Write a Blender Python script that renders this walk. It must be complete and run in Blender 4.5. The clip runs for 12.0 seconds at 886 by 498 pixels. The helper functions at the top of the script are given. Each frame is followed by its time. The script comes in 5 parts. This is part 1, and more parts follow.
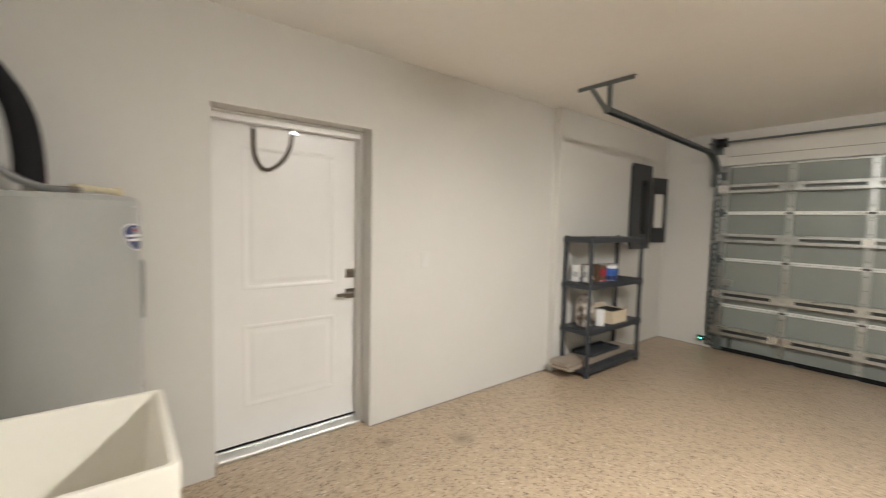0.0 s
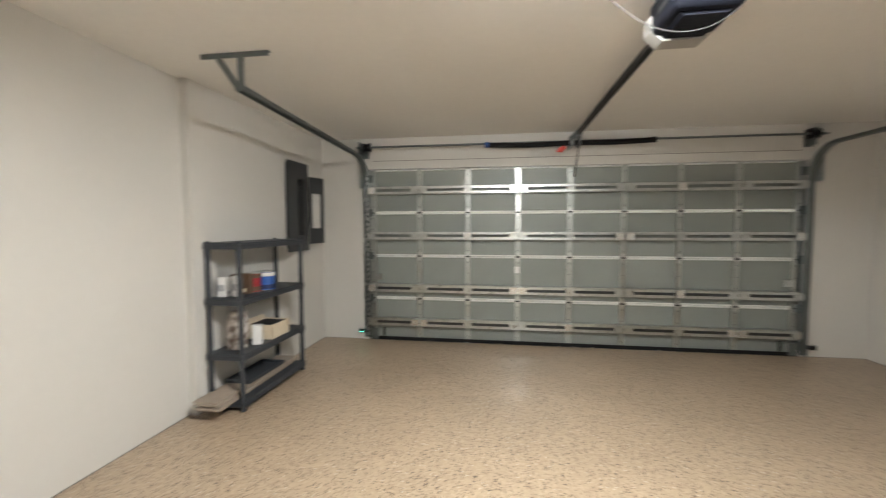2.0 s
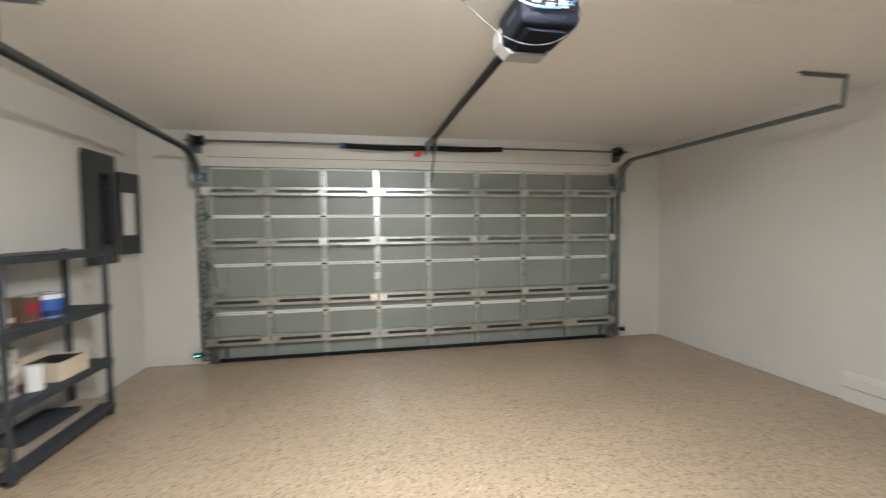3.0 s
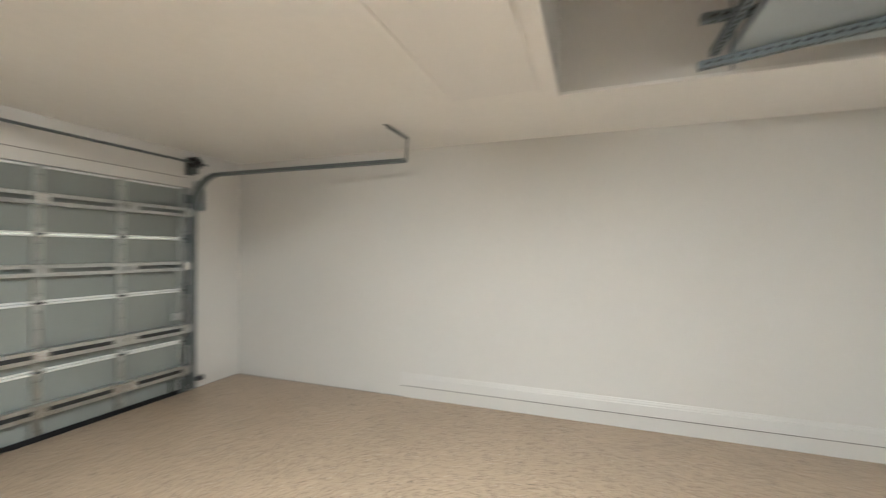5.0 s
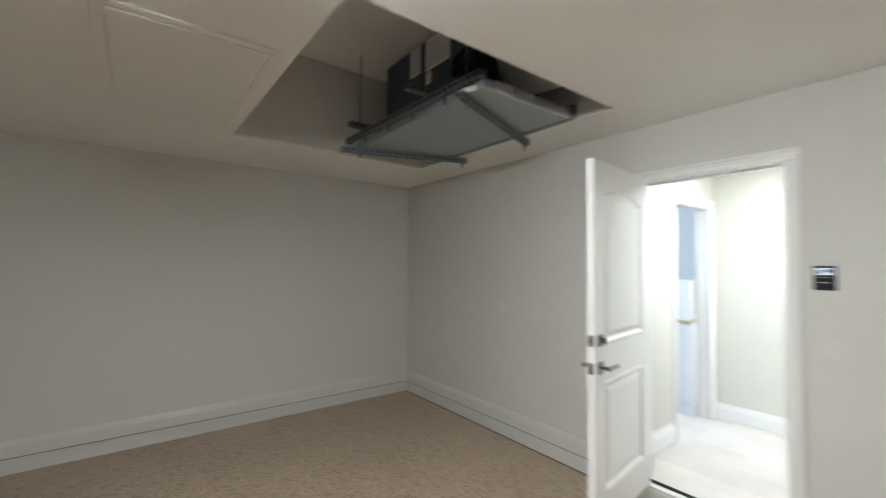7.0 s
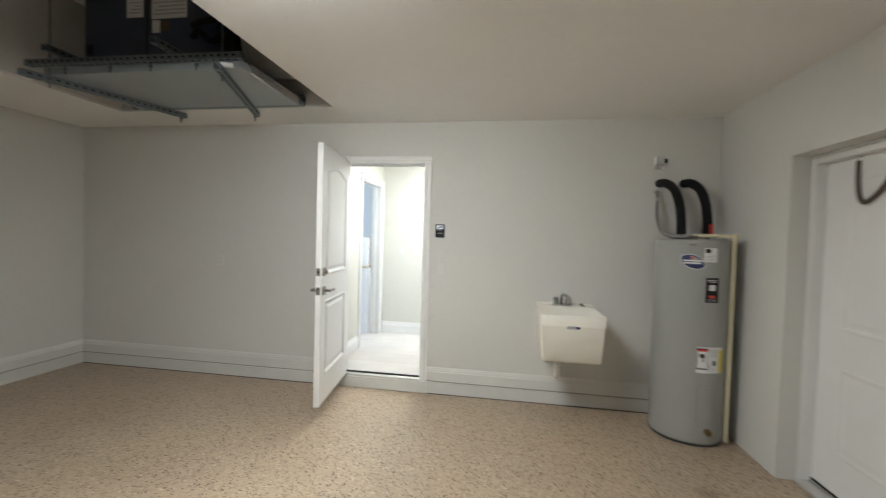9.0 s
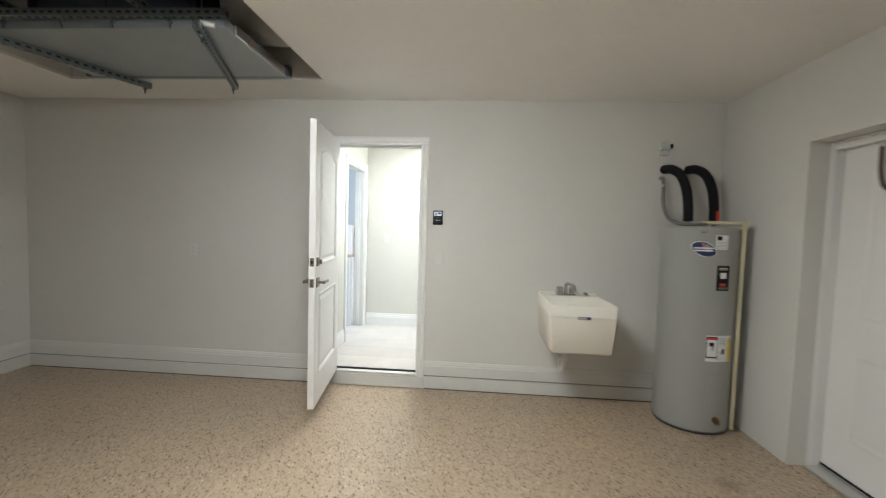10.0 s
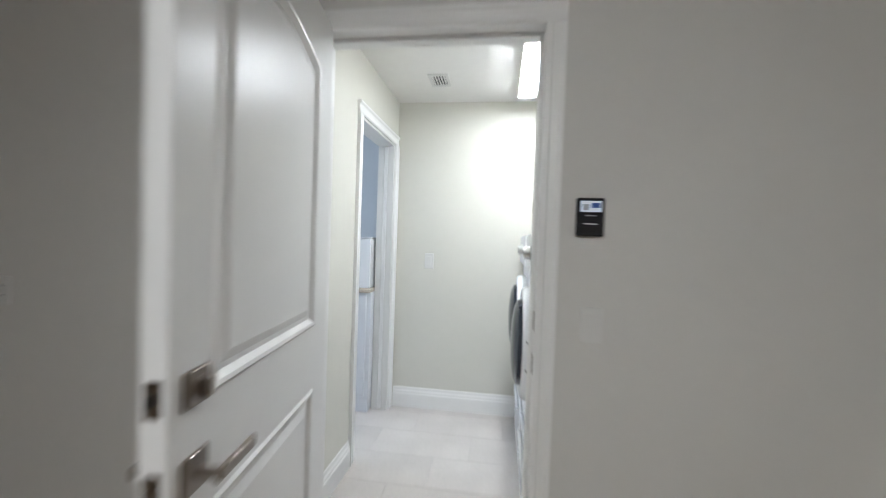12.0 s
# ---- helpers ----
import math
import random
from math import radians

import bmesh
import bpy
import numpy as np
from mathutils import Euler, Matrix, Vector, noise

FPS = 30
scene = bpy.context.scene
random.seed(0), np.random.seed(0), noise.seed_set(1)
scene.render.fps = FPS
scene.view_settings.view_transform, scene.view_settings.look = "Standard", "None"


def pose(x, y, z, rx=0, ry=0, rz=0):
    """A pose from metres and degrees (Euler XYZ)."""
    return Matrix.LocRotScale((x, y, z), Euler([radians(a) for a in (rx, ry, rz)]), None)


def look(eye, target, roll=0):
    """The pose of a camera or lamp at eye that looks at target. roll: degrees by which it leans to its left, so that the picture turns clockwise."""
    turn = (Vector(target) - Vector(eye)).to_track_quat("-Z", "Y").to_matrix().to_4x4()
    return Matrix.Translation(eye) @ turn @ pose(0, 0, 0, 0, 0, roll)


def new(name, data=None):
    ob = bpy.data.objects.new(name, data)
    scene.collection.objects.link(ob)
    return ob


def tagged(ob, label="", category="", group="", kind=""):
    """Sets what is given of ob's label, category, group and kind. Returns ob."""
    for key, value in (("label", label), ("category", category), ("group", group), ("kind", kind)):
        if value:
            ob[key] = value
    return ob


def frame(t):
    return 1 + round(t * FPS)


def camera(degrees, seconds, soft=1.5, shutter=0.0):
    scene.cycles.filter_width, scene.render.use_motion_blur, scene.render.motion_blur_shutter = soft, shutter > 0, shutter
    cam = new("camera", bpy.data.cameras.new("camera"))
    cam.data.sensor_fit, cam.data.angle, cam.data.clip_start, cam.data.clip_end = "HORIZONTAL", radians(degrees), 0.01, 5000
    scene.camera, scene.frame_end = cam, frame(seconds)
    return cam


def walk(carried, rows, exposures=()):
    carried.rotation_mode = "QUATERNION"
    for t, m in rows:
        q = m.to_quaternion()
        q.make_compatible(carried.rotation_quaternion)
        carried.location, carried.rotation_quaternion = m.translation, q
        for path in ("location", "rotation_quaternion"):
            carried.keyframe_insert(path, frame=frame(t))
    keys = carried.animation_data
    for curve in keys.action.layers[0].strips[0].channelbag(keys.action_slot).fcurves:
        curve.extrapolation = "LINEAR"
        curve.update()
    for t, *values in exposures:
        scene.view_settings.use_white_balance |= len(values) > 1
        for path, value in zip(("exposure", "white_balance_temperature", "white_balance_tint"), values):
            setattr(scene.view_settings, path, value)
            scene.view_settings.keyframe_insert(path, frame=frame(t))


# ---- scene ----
cam = camera(94.5, 12.0, 1.2, 0.7)

PATH = [
    (0, (-0.659, 0.555, 1.414), (-2.224, 1.793, 1.281), 1.3),
    (0.0667, (-0.672, 0.572, 1.415), (-2.205, 1.843, 1.278), 1.28),
    (0.5, (-0.754, 0.682, 1.418), (-2.083, 2.168, 1.26), 1.0),
    (1, (-0.808, 0.871, 1.41), (-1.834, 2.583, 1.273), 0.9),
    (1.5, (-0.771, 1.014, 1.42), (-1.42, 2.902, 1.298), 0.4),
    (2, (-0.74, 1.089, 1.425), (-1.04, 3.064, 1.312), -0.1),
    (2.5, (-0.737, 1.145, 1.423), (-0.69, 3.142, 1.32), -0.4),
    (2.7, (-0.753, 1.167, 1.423), (-0.581, 3.157, 1.32), -0.5),
    (4.5, (-0.657, 1.878, 1.426), (0.932, 3.091, 1.421), -0.4),
    (5, (-0.687, 2.027, 1.466), (1.19, 2.716, 1.479), 0.3),
    (5.5, (-0.806, 2.059, 1.507), (1.19, 2.173, 1.558), 0.7),
    (6, (-0.925, 2.217, 1.531), (1.037, 1.838, 1.611), 0.8),
    (6.5, (-1.031, 2.53, 1.562), (0.787, 1.7, 1.647), 0.8),
    (7, (-1.238, 2.817, 1.56), (0.35, 1.603, 1.63), 0.5),
    (7.5, (-1.365, 3.062, 1.556), (-0.096, 1.517, 1.604), 0.4),
    (9.3, (-1.395, 3.797, 1.443), (-1.196, 1.808, 1.369), 1.9),
    (9.5, (-1.31, 3.78, 1.452), (-1.154, 1.788, 1.361), 1.9),
    (10, (-1.086, 3.592, 1.431), (-0.938, 1.601, 1.32), 1.7),
    (10.5, (-0.912, 3.173, 1.411), (-0.704, 1.186, 1.313), 1.6),
    (11, (-0.734, 2.626, 1.418), (-0.491, 0.641, 1.366), 1.4),
    (11.5, (-0.606, 2.035, 1.4), (-0.355, 0.051, 1.339), 1.6),
    (12, (-0.502, 1.424, 1.417), (-0.218, -0.556, 1.37), 2.0),
]
walk(cam, [(t, look(eye, target, roll)) for t, eye, target, roll in PATH],
     [(0, 0.6, 6480, 9), (1.5, 0.66, 6440, 8), (2.7, 0.78, 6040, 8), (4.4, 1.15, 6000, 7), (5.6, 1.22, 5870, 6), (6.5, 0.4, 5850, 6), (7.0, -0.08, 5900, 5), (7.7, -0.3, 5980, 5), (9.3, -0.13, 6060, 5), (10.5, -0.2, 6060, 5), (11.5, -0.52, 6000, 7), (12, -0.9, 5840, 8)])

# ---- world ----
world = bpy.data.worlds.new("sky")
scene.world = world
world.use_nodes = True
sky = world.node_tree.nodes.new("ShaderNodeTexSky")
sky.sky_type = "NISHITA"
sky.sun_disc = False
sky.sun_elevation, sky.sun_rotation = radians(40), radians(200)
world.node_tree.links.new(sky.outputs[0], world.node_tree.nodes["Background"].inputs[0])
world.node_tree.nodes["Background"].inputs[1].default_value = 0.1

LAMP_GARAGE = 178.0
LAMP_LAUNDRY = 124.0
WINDOW_WATTS = 60.0


# ---- materials ----
def material(name, color, rough=0.6, metal=0.0, spread=0.06, scale=6.0, bump=0.0, bump_scale=200.0, coat=0.0, specular=0.5, grain=0.0, wear=0.0):
    """A painted, plastic or metal surface: two scales of variation in colour and roughness, and fine relief."""
    m = bpy.data.materials.new(name)
    m.use_nodes = True
    n, link = m.node_tree.nodes, m.node_tree.links.new
    b = n["Principled BSDF"]
    co = n.new("ShaderNodeTexCoord")
    big = n.new("ShaderNodeTexNoise")
    big.inputs["Scale"].default_value, big.inputs["Detail"].default_value = scale, 5
    fine = n.new("ShaderNodeTexNoise")
    fine.inputs["Scale"].default_value, fine.inputs["Detail"].default_value = scale * 14, 3
    link(co.outputs["Object"], big.inputs["Vector"])
    link(co.outputs["Object"], fine.inputs["Vector"])
    both = n.new("ShaderNodeMix")
    both.inputs["Factor"].default_value = 0.35
    link(big.outputs["Fac"], both.inputs["A"])
    link(fine.outputs["Fac"], both.inputs["B"])
    ramp = n.new("ShaderNodeValToRGB")
    lo = [c * (1 - spread) for c in color]
    hi = [min(1, c * (1 + spread)) for c in color]
    ramp.color_ramp.elements[0].position, ramp.color_ramp.elements[1].position = 0.3, 0.7
    ramp.color_ramp.elements[0].color, ramp.color_ramp.elements[1].color = (*lo, 1), (*hi, 1)
    link(both.outputs["Result"], ramp.inputs["Fac"])
    link(ramp.outputs["Color"], b.inputs["Base Color"])
    rr = n.new("ShaderNodeMapRange")
    rr.inputs["To Min"].default_value, rr.inputs["To Max"].default_value = max(0.02, rough - 0.06 - wear), min(1, rough + 0.06 + wear)
    link(both.outputs["Result"], rr.inputs["Value"])
    link(rr.outputs["Result"], b.inputs["Roughness"])
    b.inputs["Metallic"].default_value = metal
    b.inputs["Coat Weight"].default_value = coat
    b.inputs["Coat Roughness"].default_value = 0.12
    b.inputs["Specular IOR Level"].default_value = specular
    if bump:
        t = n.new("ShaderNodeTexNoise")
        t.inputs["Scale"].default_value, t.inputs["Detail"].default_value = bump_scale, 3
        link(co.outputs["Object"], t.inputs["Vector"])
        bp = n.new("ShaderNodeBump")
        bp.inputs["Strength"].default_value, bp.inputs["Distance"].default_value = bump, 0.004
        link(t.outputs["Fac"], bp.inputs["Height"])
        link(bp.outputs["Normal"], b.inputs["Normal"])
    return m


def glow(name, color, strength):
    m = bpy.data.materials.new(name)
    m.use_nodes = True
    b = m.node_tree.nodes["Principled BSDF"]
    b.inputs["Base Color"].default_value = (0.8, 0.8, 0.8, 1)
    b.inputs["Emission Color"].default_value = (*color, 1)
    b.inputs["Emission Strength"].default_value = strength
    return m


def flake_floor():
    """Tan epoxy with scattered vinyl flakes under a satin clear coat."""
    m = bpy.data.materials.new("flake_epoxy")
    m.use_nodes = True
    n, link = m.node_tree.nodes, m.node_tree.links.new
    b = n["Principled BSDF"]
    co = n.new("ShaderNodeTexCoord")
    warp = n.new("ShaderNodeTexNoise")
    warp.inputs["Scale"].default_value = 70
    link(co.outputs["Object"], warp.inputs["Vector"])
    shift = n.new("ShaderNodeVectorMath")
    shift.operation = "MULTIPLY_ADD"
    shift.inputs[1].default_value = (0.016, 0.016, 0)
    link(warp.outputs["Color"], shift.inputs[0])
    link(co.outputs["Object"], shift.inputs[2])

    def flakes(scale, stops):
        v = n.new("ShaderNodeTexVoronoi")
        v.inputs["Scale"].default_value = scale
        link(shift.outputs[0], v.inputs["Vector"])
        sep = n.new("ShaderNodeSeparateColor")
        link(v.outputs["Color"], sep.inputs[0])
        r = n.new("ShaderNodeValToRGB")
        r.color_ramp.interpolation = "CONSTANT"
        e = r.color_ramp.elements
        e[0].position, e[0].color = stops[0][0], (*stops[0][1], 1)
        e[1].position, e[1].color = stops[1][0], (*stops[1][1], 1)
        for p, c in stops[2:]:
            k = e.new(p)
            k.color = (*c, 1)
        link(sep.outputs[0], r.inputs["Fac"])
        return r, v, sep

    tan, _, _ = flakes(75, FLAKES)
    dark, cell, pick = flakes(62, [(0, (0.045, 0.032, 0.023)), (0.35, (0.10, 0.07, 0.048)), (0.72, (0.19, 0.135, 0.092))])
    some = n.new("ShaderNodeMath")
    some.operation = "GREATER_THAN"
    some.inputs[1].default_value = 0.825
    link(pick.outputs[1], some.inputs[0])
    near = n.new("ShaderNodeMath")
    near.operation = "LESS_THAN"
    near.inputs[1].default_value = 0.37
    link(cell.outputs["Distance"], near.inputs[0])
    both = n.new("ShaderNodeMath")
    both.operation = "MULTIPLY"
    link(some.outputs[0], both.inputs[0])
    link(near.outputs[0], both.inputs[1])
    mix = n.new("ShaderNodeMix")
    mix.data_type = "RGBA"
    link(both.outputs[0], mix.inputs["Factor"])
    link(tan.outputs[0], mix.inputs["A"])
    link(dark.outputs[0], mix.inputs["B"])

    def speckle(under, scale, above, within, color):
        """Sparse small flakes of one colour over what lies under them."""
        v = n.new("ShaderNodeTexVoronoi")
        v.inputs["Scale"].default_value = scale
        link(shift.outputs[0], v.inputs["Vector"])
        sep = n.new("ShaderNodeSeparateColor")
        link(v.outputs["Color"], sep.inputs[0])
        one = n.new("ShaderNodeMath")
        one.operation = "GREATER_THAN"
        one.inputs[1].default_value = above
        link(sep.outputs[2], one.inputs[0])
        two = n.new("ShaderNodeMath")
        two.operation = "LESS_THAN"
        two.inputs[1].default_value = within
        link(v.outputs["Distance"], two.inputs[0])
        three = n.new("ShaderNodeMath")
        three.operation = "MULTIPLY"
        link(one.outputs[0], three.inputs[0])
        link(two.outputs[0], three.inputs[1])
        over = n.new("ShaderNodeMix")
        over.data_type = "RGBA"
        over.inputs[7].default_value = (*color, 1)
        link(three.outputs[0], over.inputs["Factor"])
        link(under.outputs[2], over.inputs[6])
        return over

    mix = speckle(mix, 92, 0.88, 0.36, (0.075, 0.053, 0.037))
    mix = speckle(mix, 66, 0.975, 0.36, (0.62, 0.55, 0.46))
    # large faint dirt and two scuffed spots
    dirt = n.new("ShaderNodeTexNoise")
    dirt.inputs["Scale"].default_value, dirt.inputs["Detail"].default_value = 1.3, 6
    link(co.outputs["Object"], dirt.inputs["Vector"])
    amount = n.new("ShaderNodeMapRange")
    amount.inputs["From Min"].default_value, amount.inputs["From Max"].default_value = 0.35, 0.7
    amount.inputs["To Min"].default_value, amount.inputs["To Max"].default_value = 1.0, 0.9
    link(dirt.outputs["Fac"], amount.inputs["Value"])
    total = amount.outputs["Result"]
    for x, y, r, k in ((-2.60, 2.29, 0.10, 0.55), (-2.85, 1.86, 0.08, 0.6), (-2.59, 1.20, 0.09, 0.55), (-2.86, 2.5, 0.06, 0.75)):
        d = n.new("ShaderNodeVectorMath")
        d.operation = "DISTANCE"
        d.inputs[1].default_value = (x, y, 0)
        far = n.new("ShaderNodeVectorMath")
        far.operation = "MULTIPLY_ADD"
        far.inputs[1].default_value = (0.12, 0.12, 0)
        link(warp.outputs["Color"], far.inputs[0])
        link(co.outputs["Object"], far.inputs[2])
        off = n.new("ShaderNodeVectorMath")
        off.operation = "SUBTRACT"
        off.inputs[1].default_value = (0.06, 0.06, 0)
        link(far.outputs[0], off.inputs[0])
        link(off.outputs[0], d.inputs[0])
        f = n.new("ShaderNodeMapRange")
        f.inputs["From Max"].default_value = r
        f.inputs["To Min"].default_value, f.inputs["To Max"].default_value = k, 1.0
        link(d.outputs["Value"], f.inputs["Value"])
        mul = n.new("ShaderNodeMath")
        mul.operation = "MULTIPLY"
        link(total, mul.inputs[0])
        link(f.outputs["Result"], mul.inputs[1])
        total = mul.outputs[0]
    tint = n.new("ShaderNodeMix")
    tint.data_type, tint.blend_type = "RGBA", "MULTIPLY"
    tint.inputs["Factor"].default_value = 1
    link(mix.outputs["Result"], tint.inputs["A"])
    link(total, tint.inputs["B"])
    link(tint.outputs["Result"], b.inputs["Base Color"])
    rough = n.new("ShaderNodeMapRange")
    rough.inputs["To Min"].default_value, rough.inputs["To Max"].default_value = 0.25, 0.38
    link(dirt.outputs["Fac"], rough.inputs["Value"])
    link(rough.outputs["Result"], b.inputs["Roughness"])
    relief = n.new("ShaderNodeTexNoise")
    relief.inputs["Scale"].default_value, relief.inputs["Detail"].default_value = 60, 4
    link(co.outputs["Object"], relief.inputs["Vector"])
    bp = n.new("ShaderNodeBump")
    bp.inputs["Strength"].default_value, bp.inputs["Distance"].default_value = 0.12, 0.004
    link(relief.outputs["Fac"], bp.inputs["Height"])
    link(bp.outputs["Normal"], b.inputs["Normal"])
    return m


FLAKES = [(0, (0.43, 0.335, 0.237)), (0.35, (0.46, 0.36, 0.258)), (0.62, (0.405, 0.312, 0.22)), (0.80, (0.49, 0.39, 0.287)), (0.94, (0.355, 0.267, 0.187))]

WALL = material("painted_drywall", (0.665, 0.652, 0.622), 0.75, spread=0.025, scale=1.5, bump=0.10, bump_scale=120)
CEIL = material("ceiling_paint", (0.84, 0.825, 0.795), 0.66, spread=0.03, scale=1.2, bump=0.12, bump_scale=90)
PLATE = material("plate_plastic", (0.685, 0.677, 0.655), 0.4, spread=0.02)
HATCH = material("hatch_paint", (0.80, 0.785, 0.76), 0.5, spread=0.02, scale=3)
CASING = material("casing_paint", (0.83, 0.825, 0.81), 0.38, spread=0.02, scale=4)
TRIM = material("trim_paint", (0.69, 0.682, 0.66), 0.42, spread=0.02, scale=4)
DOOR_PAINT = material("door_paint", (0.79, 0.784, 0.77), 0.34, spread=0.02, scale=5, bump=0.03, bump_scale=300)
CURB = material("curb_paint", (0.68, 0.67, 0.645), 0.6, spread=0.05, scale=6, bump=0.25, bump_scale=40)
GAP = material("dark_gap", (0.03, 0.03, 0.03), 0.9, specular=0.1)
JOINT = material("dusty_joint", (0.20, 0.19, 0.175), 0.9, spread=0.3, scale=20)
FLOOR = flake_floor()
CONCRETE = material("concrete", (0.42, 0.40, 0.37), 0.85, spread=0.12, scale=8, bump=0.3, bump_scale=60)
ALU = material("brushed_aluminium", (0.75, 0.75, 0.74), 0.4, 1.0, spread=0.05, scale=20)
GALV = material("galvanized_steel", (0.60, 0.62, 0.61), 0.30, 1.0, spread=0.14, scale=18, wear=0.05)
GALV_DARK = material("weathered_galvanized_steel", (0.17, 0.19, 0.195), 0.42, 0.8, spread=0.15, scale=14, wear=0.05)
DOOR_SKIN = material("garage_door_steel", (0.27, 0.294, 0.278), 0.46, 0.15, spread=0.06, scale=3)
LIP_WHITE = material("white_edge_paint", (0.80, 0.81, 0.79), 0.32, spread=0.05, scale=6)
# near-black for pins, perforations and vent backing, and for shade painted into strut slots
SLOT = material("dark_metal_and_slot_shade", (0.045, 0.05, 0.052), 0.5, 0.3, spread=0.3, scale=5)
DOOR_STILE = material("galvanized_stile", (0.47, 0.49, 0.48), 0.33, 1.0, spread=0.1, scale=10)
BRIGHT = material("new_zinc", (0.82, 0.83, 0.82), 0.25, 0.9, spread=0.06, scale=12)
BLACK = material("black_plastic", (0.012, 0.012, 0.014), 0.45, spread=0.2, scale=10, specular=0.2)
FOAM = material("black_foam", (0.012, 0.012, 0.013), 0.8, spread=0.2, scale=30, specular=0.2, bump=0.3, bump_scale=150)
RUBBER = material("black_rubber", (0.015, 0.015, 0.015), 0.7, spread=0.2, scale=20, specular=0.2)
NAVY = material("dark_blue_cabinet_paint", (0.03, 0.043, 0.085), 0.4, spread=0.1, scale=6)
NICKEL = material("satin_nickel", (0.27, 0.235, 0.205), 0.3, 1.0, spread=0.05, scale=30)
CHROME = material("chrome", (0.55, 0.55, 0.56), 0.12, 1.0, spread=0.03, scale=20)
WHITE_PLASTIC = material("white_plastic", (0.80, 0.79, 0.76), 0.4, spread=0.02, scale=8)
TUB = material("cream_white_tub", (0.82, 0.79, 0.71), 0.42, spread=0.02, scale=6, bump=0.04, bump_scale=200)
PVC = material("cream_pipe", (0.66, 0.59, 0.40), 0.4, spread=0.04, scale=10)
TANK = material("grey_tank_enamel", (0.35, 0.355, 0.338), 0.3, spread=0.03, scale=3, coat=0.2)
PANEL_GREY = material("dark_grey_panel_paint", (0.038, 0.041, 0.044), 0.45, spread=0.08, scale=8)
SHELF_GREY = material("dark_grey_resin", (0.036, 0.041, 0.049), 0.55, spread=0.08, scale=12, bump=0.08, bump_scale=200)
PAPER = material("white_paper_label", (0.80, 0.80, 0.80), 0.6, spread=0.02)
INK = material("black_ink", (0.015, 0.015, 0.015), 0.6, specular=0.2)
RED = material("red_plastic", (0.62, 0.05, 0.035), 0.45, spread=0.05)
DARK_BLUE = material("dark_blue_print", (0.018, 0.03, 0.11), 0.45, spread=0.1)
BLUE = material("blue_print", (0.03, 0.09, 0.34), 0.45, spread=0.08)
YELLOW = material("yellow_print", (0.75, 0.62, 0.04), 0.5, spread=0.05)
GREYPRINT = material("grey_print", (0.42, 0.43, 0.46), 0.6)
CARD = material("cream_cardboard", (0.66, 0.57, 0.43), 0.8, spread=0.06, scale=10, bump=0.06, bump_scale=120)
PLANK = material("greige_laminate", (0.36, 0.30, 0.245), 0.5, spread=0.12, scale=9)
BROWN = material("brown_print", (0.10, 0.06, 0.035), 0.5, spread=0.2, scale=20)
BAG = material("printed_paper_bag", (0.47, 0.40, 0.36), 0.6, spread=0.85, scale=17, bump=0.3, bump_scale=25)
for node in BAG.node_tree.nodes:
    if node.type == "VALTORGB":
        for e, (p, c) in zip(node.color_ramp.elements, ((0.45, (0.13, 0.085, 0.065)), (0.53, (0.68, 0.64, 0.60)))):
            e.position, e.color = p, (*c, 1)
TILE = material("pale_floor_tile", (0.58, 0.555, 0.53), 0.35, spread=0.05, scale=3)
GROUT = material("pale_grout", (0.52, 0.495, 0.47), 0.6, spread=0.05, scale=20)
CREAM_WALL = material("pale_cream_paint", (0.66, 0.647, 0.585), 0.7, spread=0.02, scale=1.5, bump=0.06, bump_scale=120)
BLUE_WALL = material("pale_blue_grey_paint", (0.52, 0.55, 0.58), 0.7, spread=0.02, scale=2)
CABINET = material("white_cabinet_paint", (0.75, 0.765, 0.80), 0.4, spread=0.02, scale=5)
GRANITE = material("speckled_granite", (0.55, 0.49, 0.40), 0.2, spread=0.35, scale=60)
APPLIANCE = material("white_appliance_enamel", (0.85, 0.86, 0.88), 0.22, spread=0.01, scale=4, coat=0.3)
DARK_GLASS = material("dark_door_glass", (0.02, 0.025, 0.035), 0.08, spread=0.1)
DUCT = material("silver_duct_wrap", (0.62, 0.61, 0.58), 0.5, 0.15, spread=0.12, scale=9, bump=0.3, bump_scale=30)
PAN = material("galvanized_pan", (0.41, 0.45, 0.465), 0.42, 0.55, spread=0.07, scale=5)
LENS = material("frosted_lens", (0.42, 0.415, 0.40), 0.5, spread=0.03)
OPENER = material("blue_black_opener_plastic", (0.012, 0.014, 0.022), 0.55, spread=0.1, scale=8, specular=0.12)
WIRE_BLUE = material("blue_cable", (0.05, 0.22, 0.62), 0.45)
WIRE_GREY = material("grey_cable", (0.035, 0.035, 0.037), 0.7)
CONDUIT = material("grey_flexible_conduit", (0.20, 0.20, 0.195), 0.45, 0.3, spread=0.15, scale=40)
STRUT = material("blue_grey_zinc_strut", (0.20, 0.23, 0.24), 0.36, 0.8, spread=0.14, scale=14, wear=0.05)
WIRE_WHITE = material("white_cable", (0.78, 0.78, 0.76), 0.45)
TWINE = material("brown_armoured_loop", (0.10, 0.075, 0.055), 0.6, spread=0.3, scale=60)
GREEN_LED = glow("green_led", (0.05, 1.0, 0.55), 8)
SCREEN = glow("lit_screen", (0.55, 0.7, 0.9), 0.6)
LAMP_LENS = glow("garage_lamp_lens", (1.0, 0.965, 0.91), LAMP_GARAGE)
LAUNDRY_LENS = glow("laundry_lamp_lens", (1.0, 0.98, 0.95), LAMP_LAUNDRY)


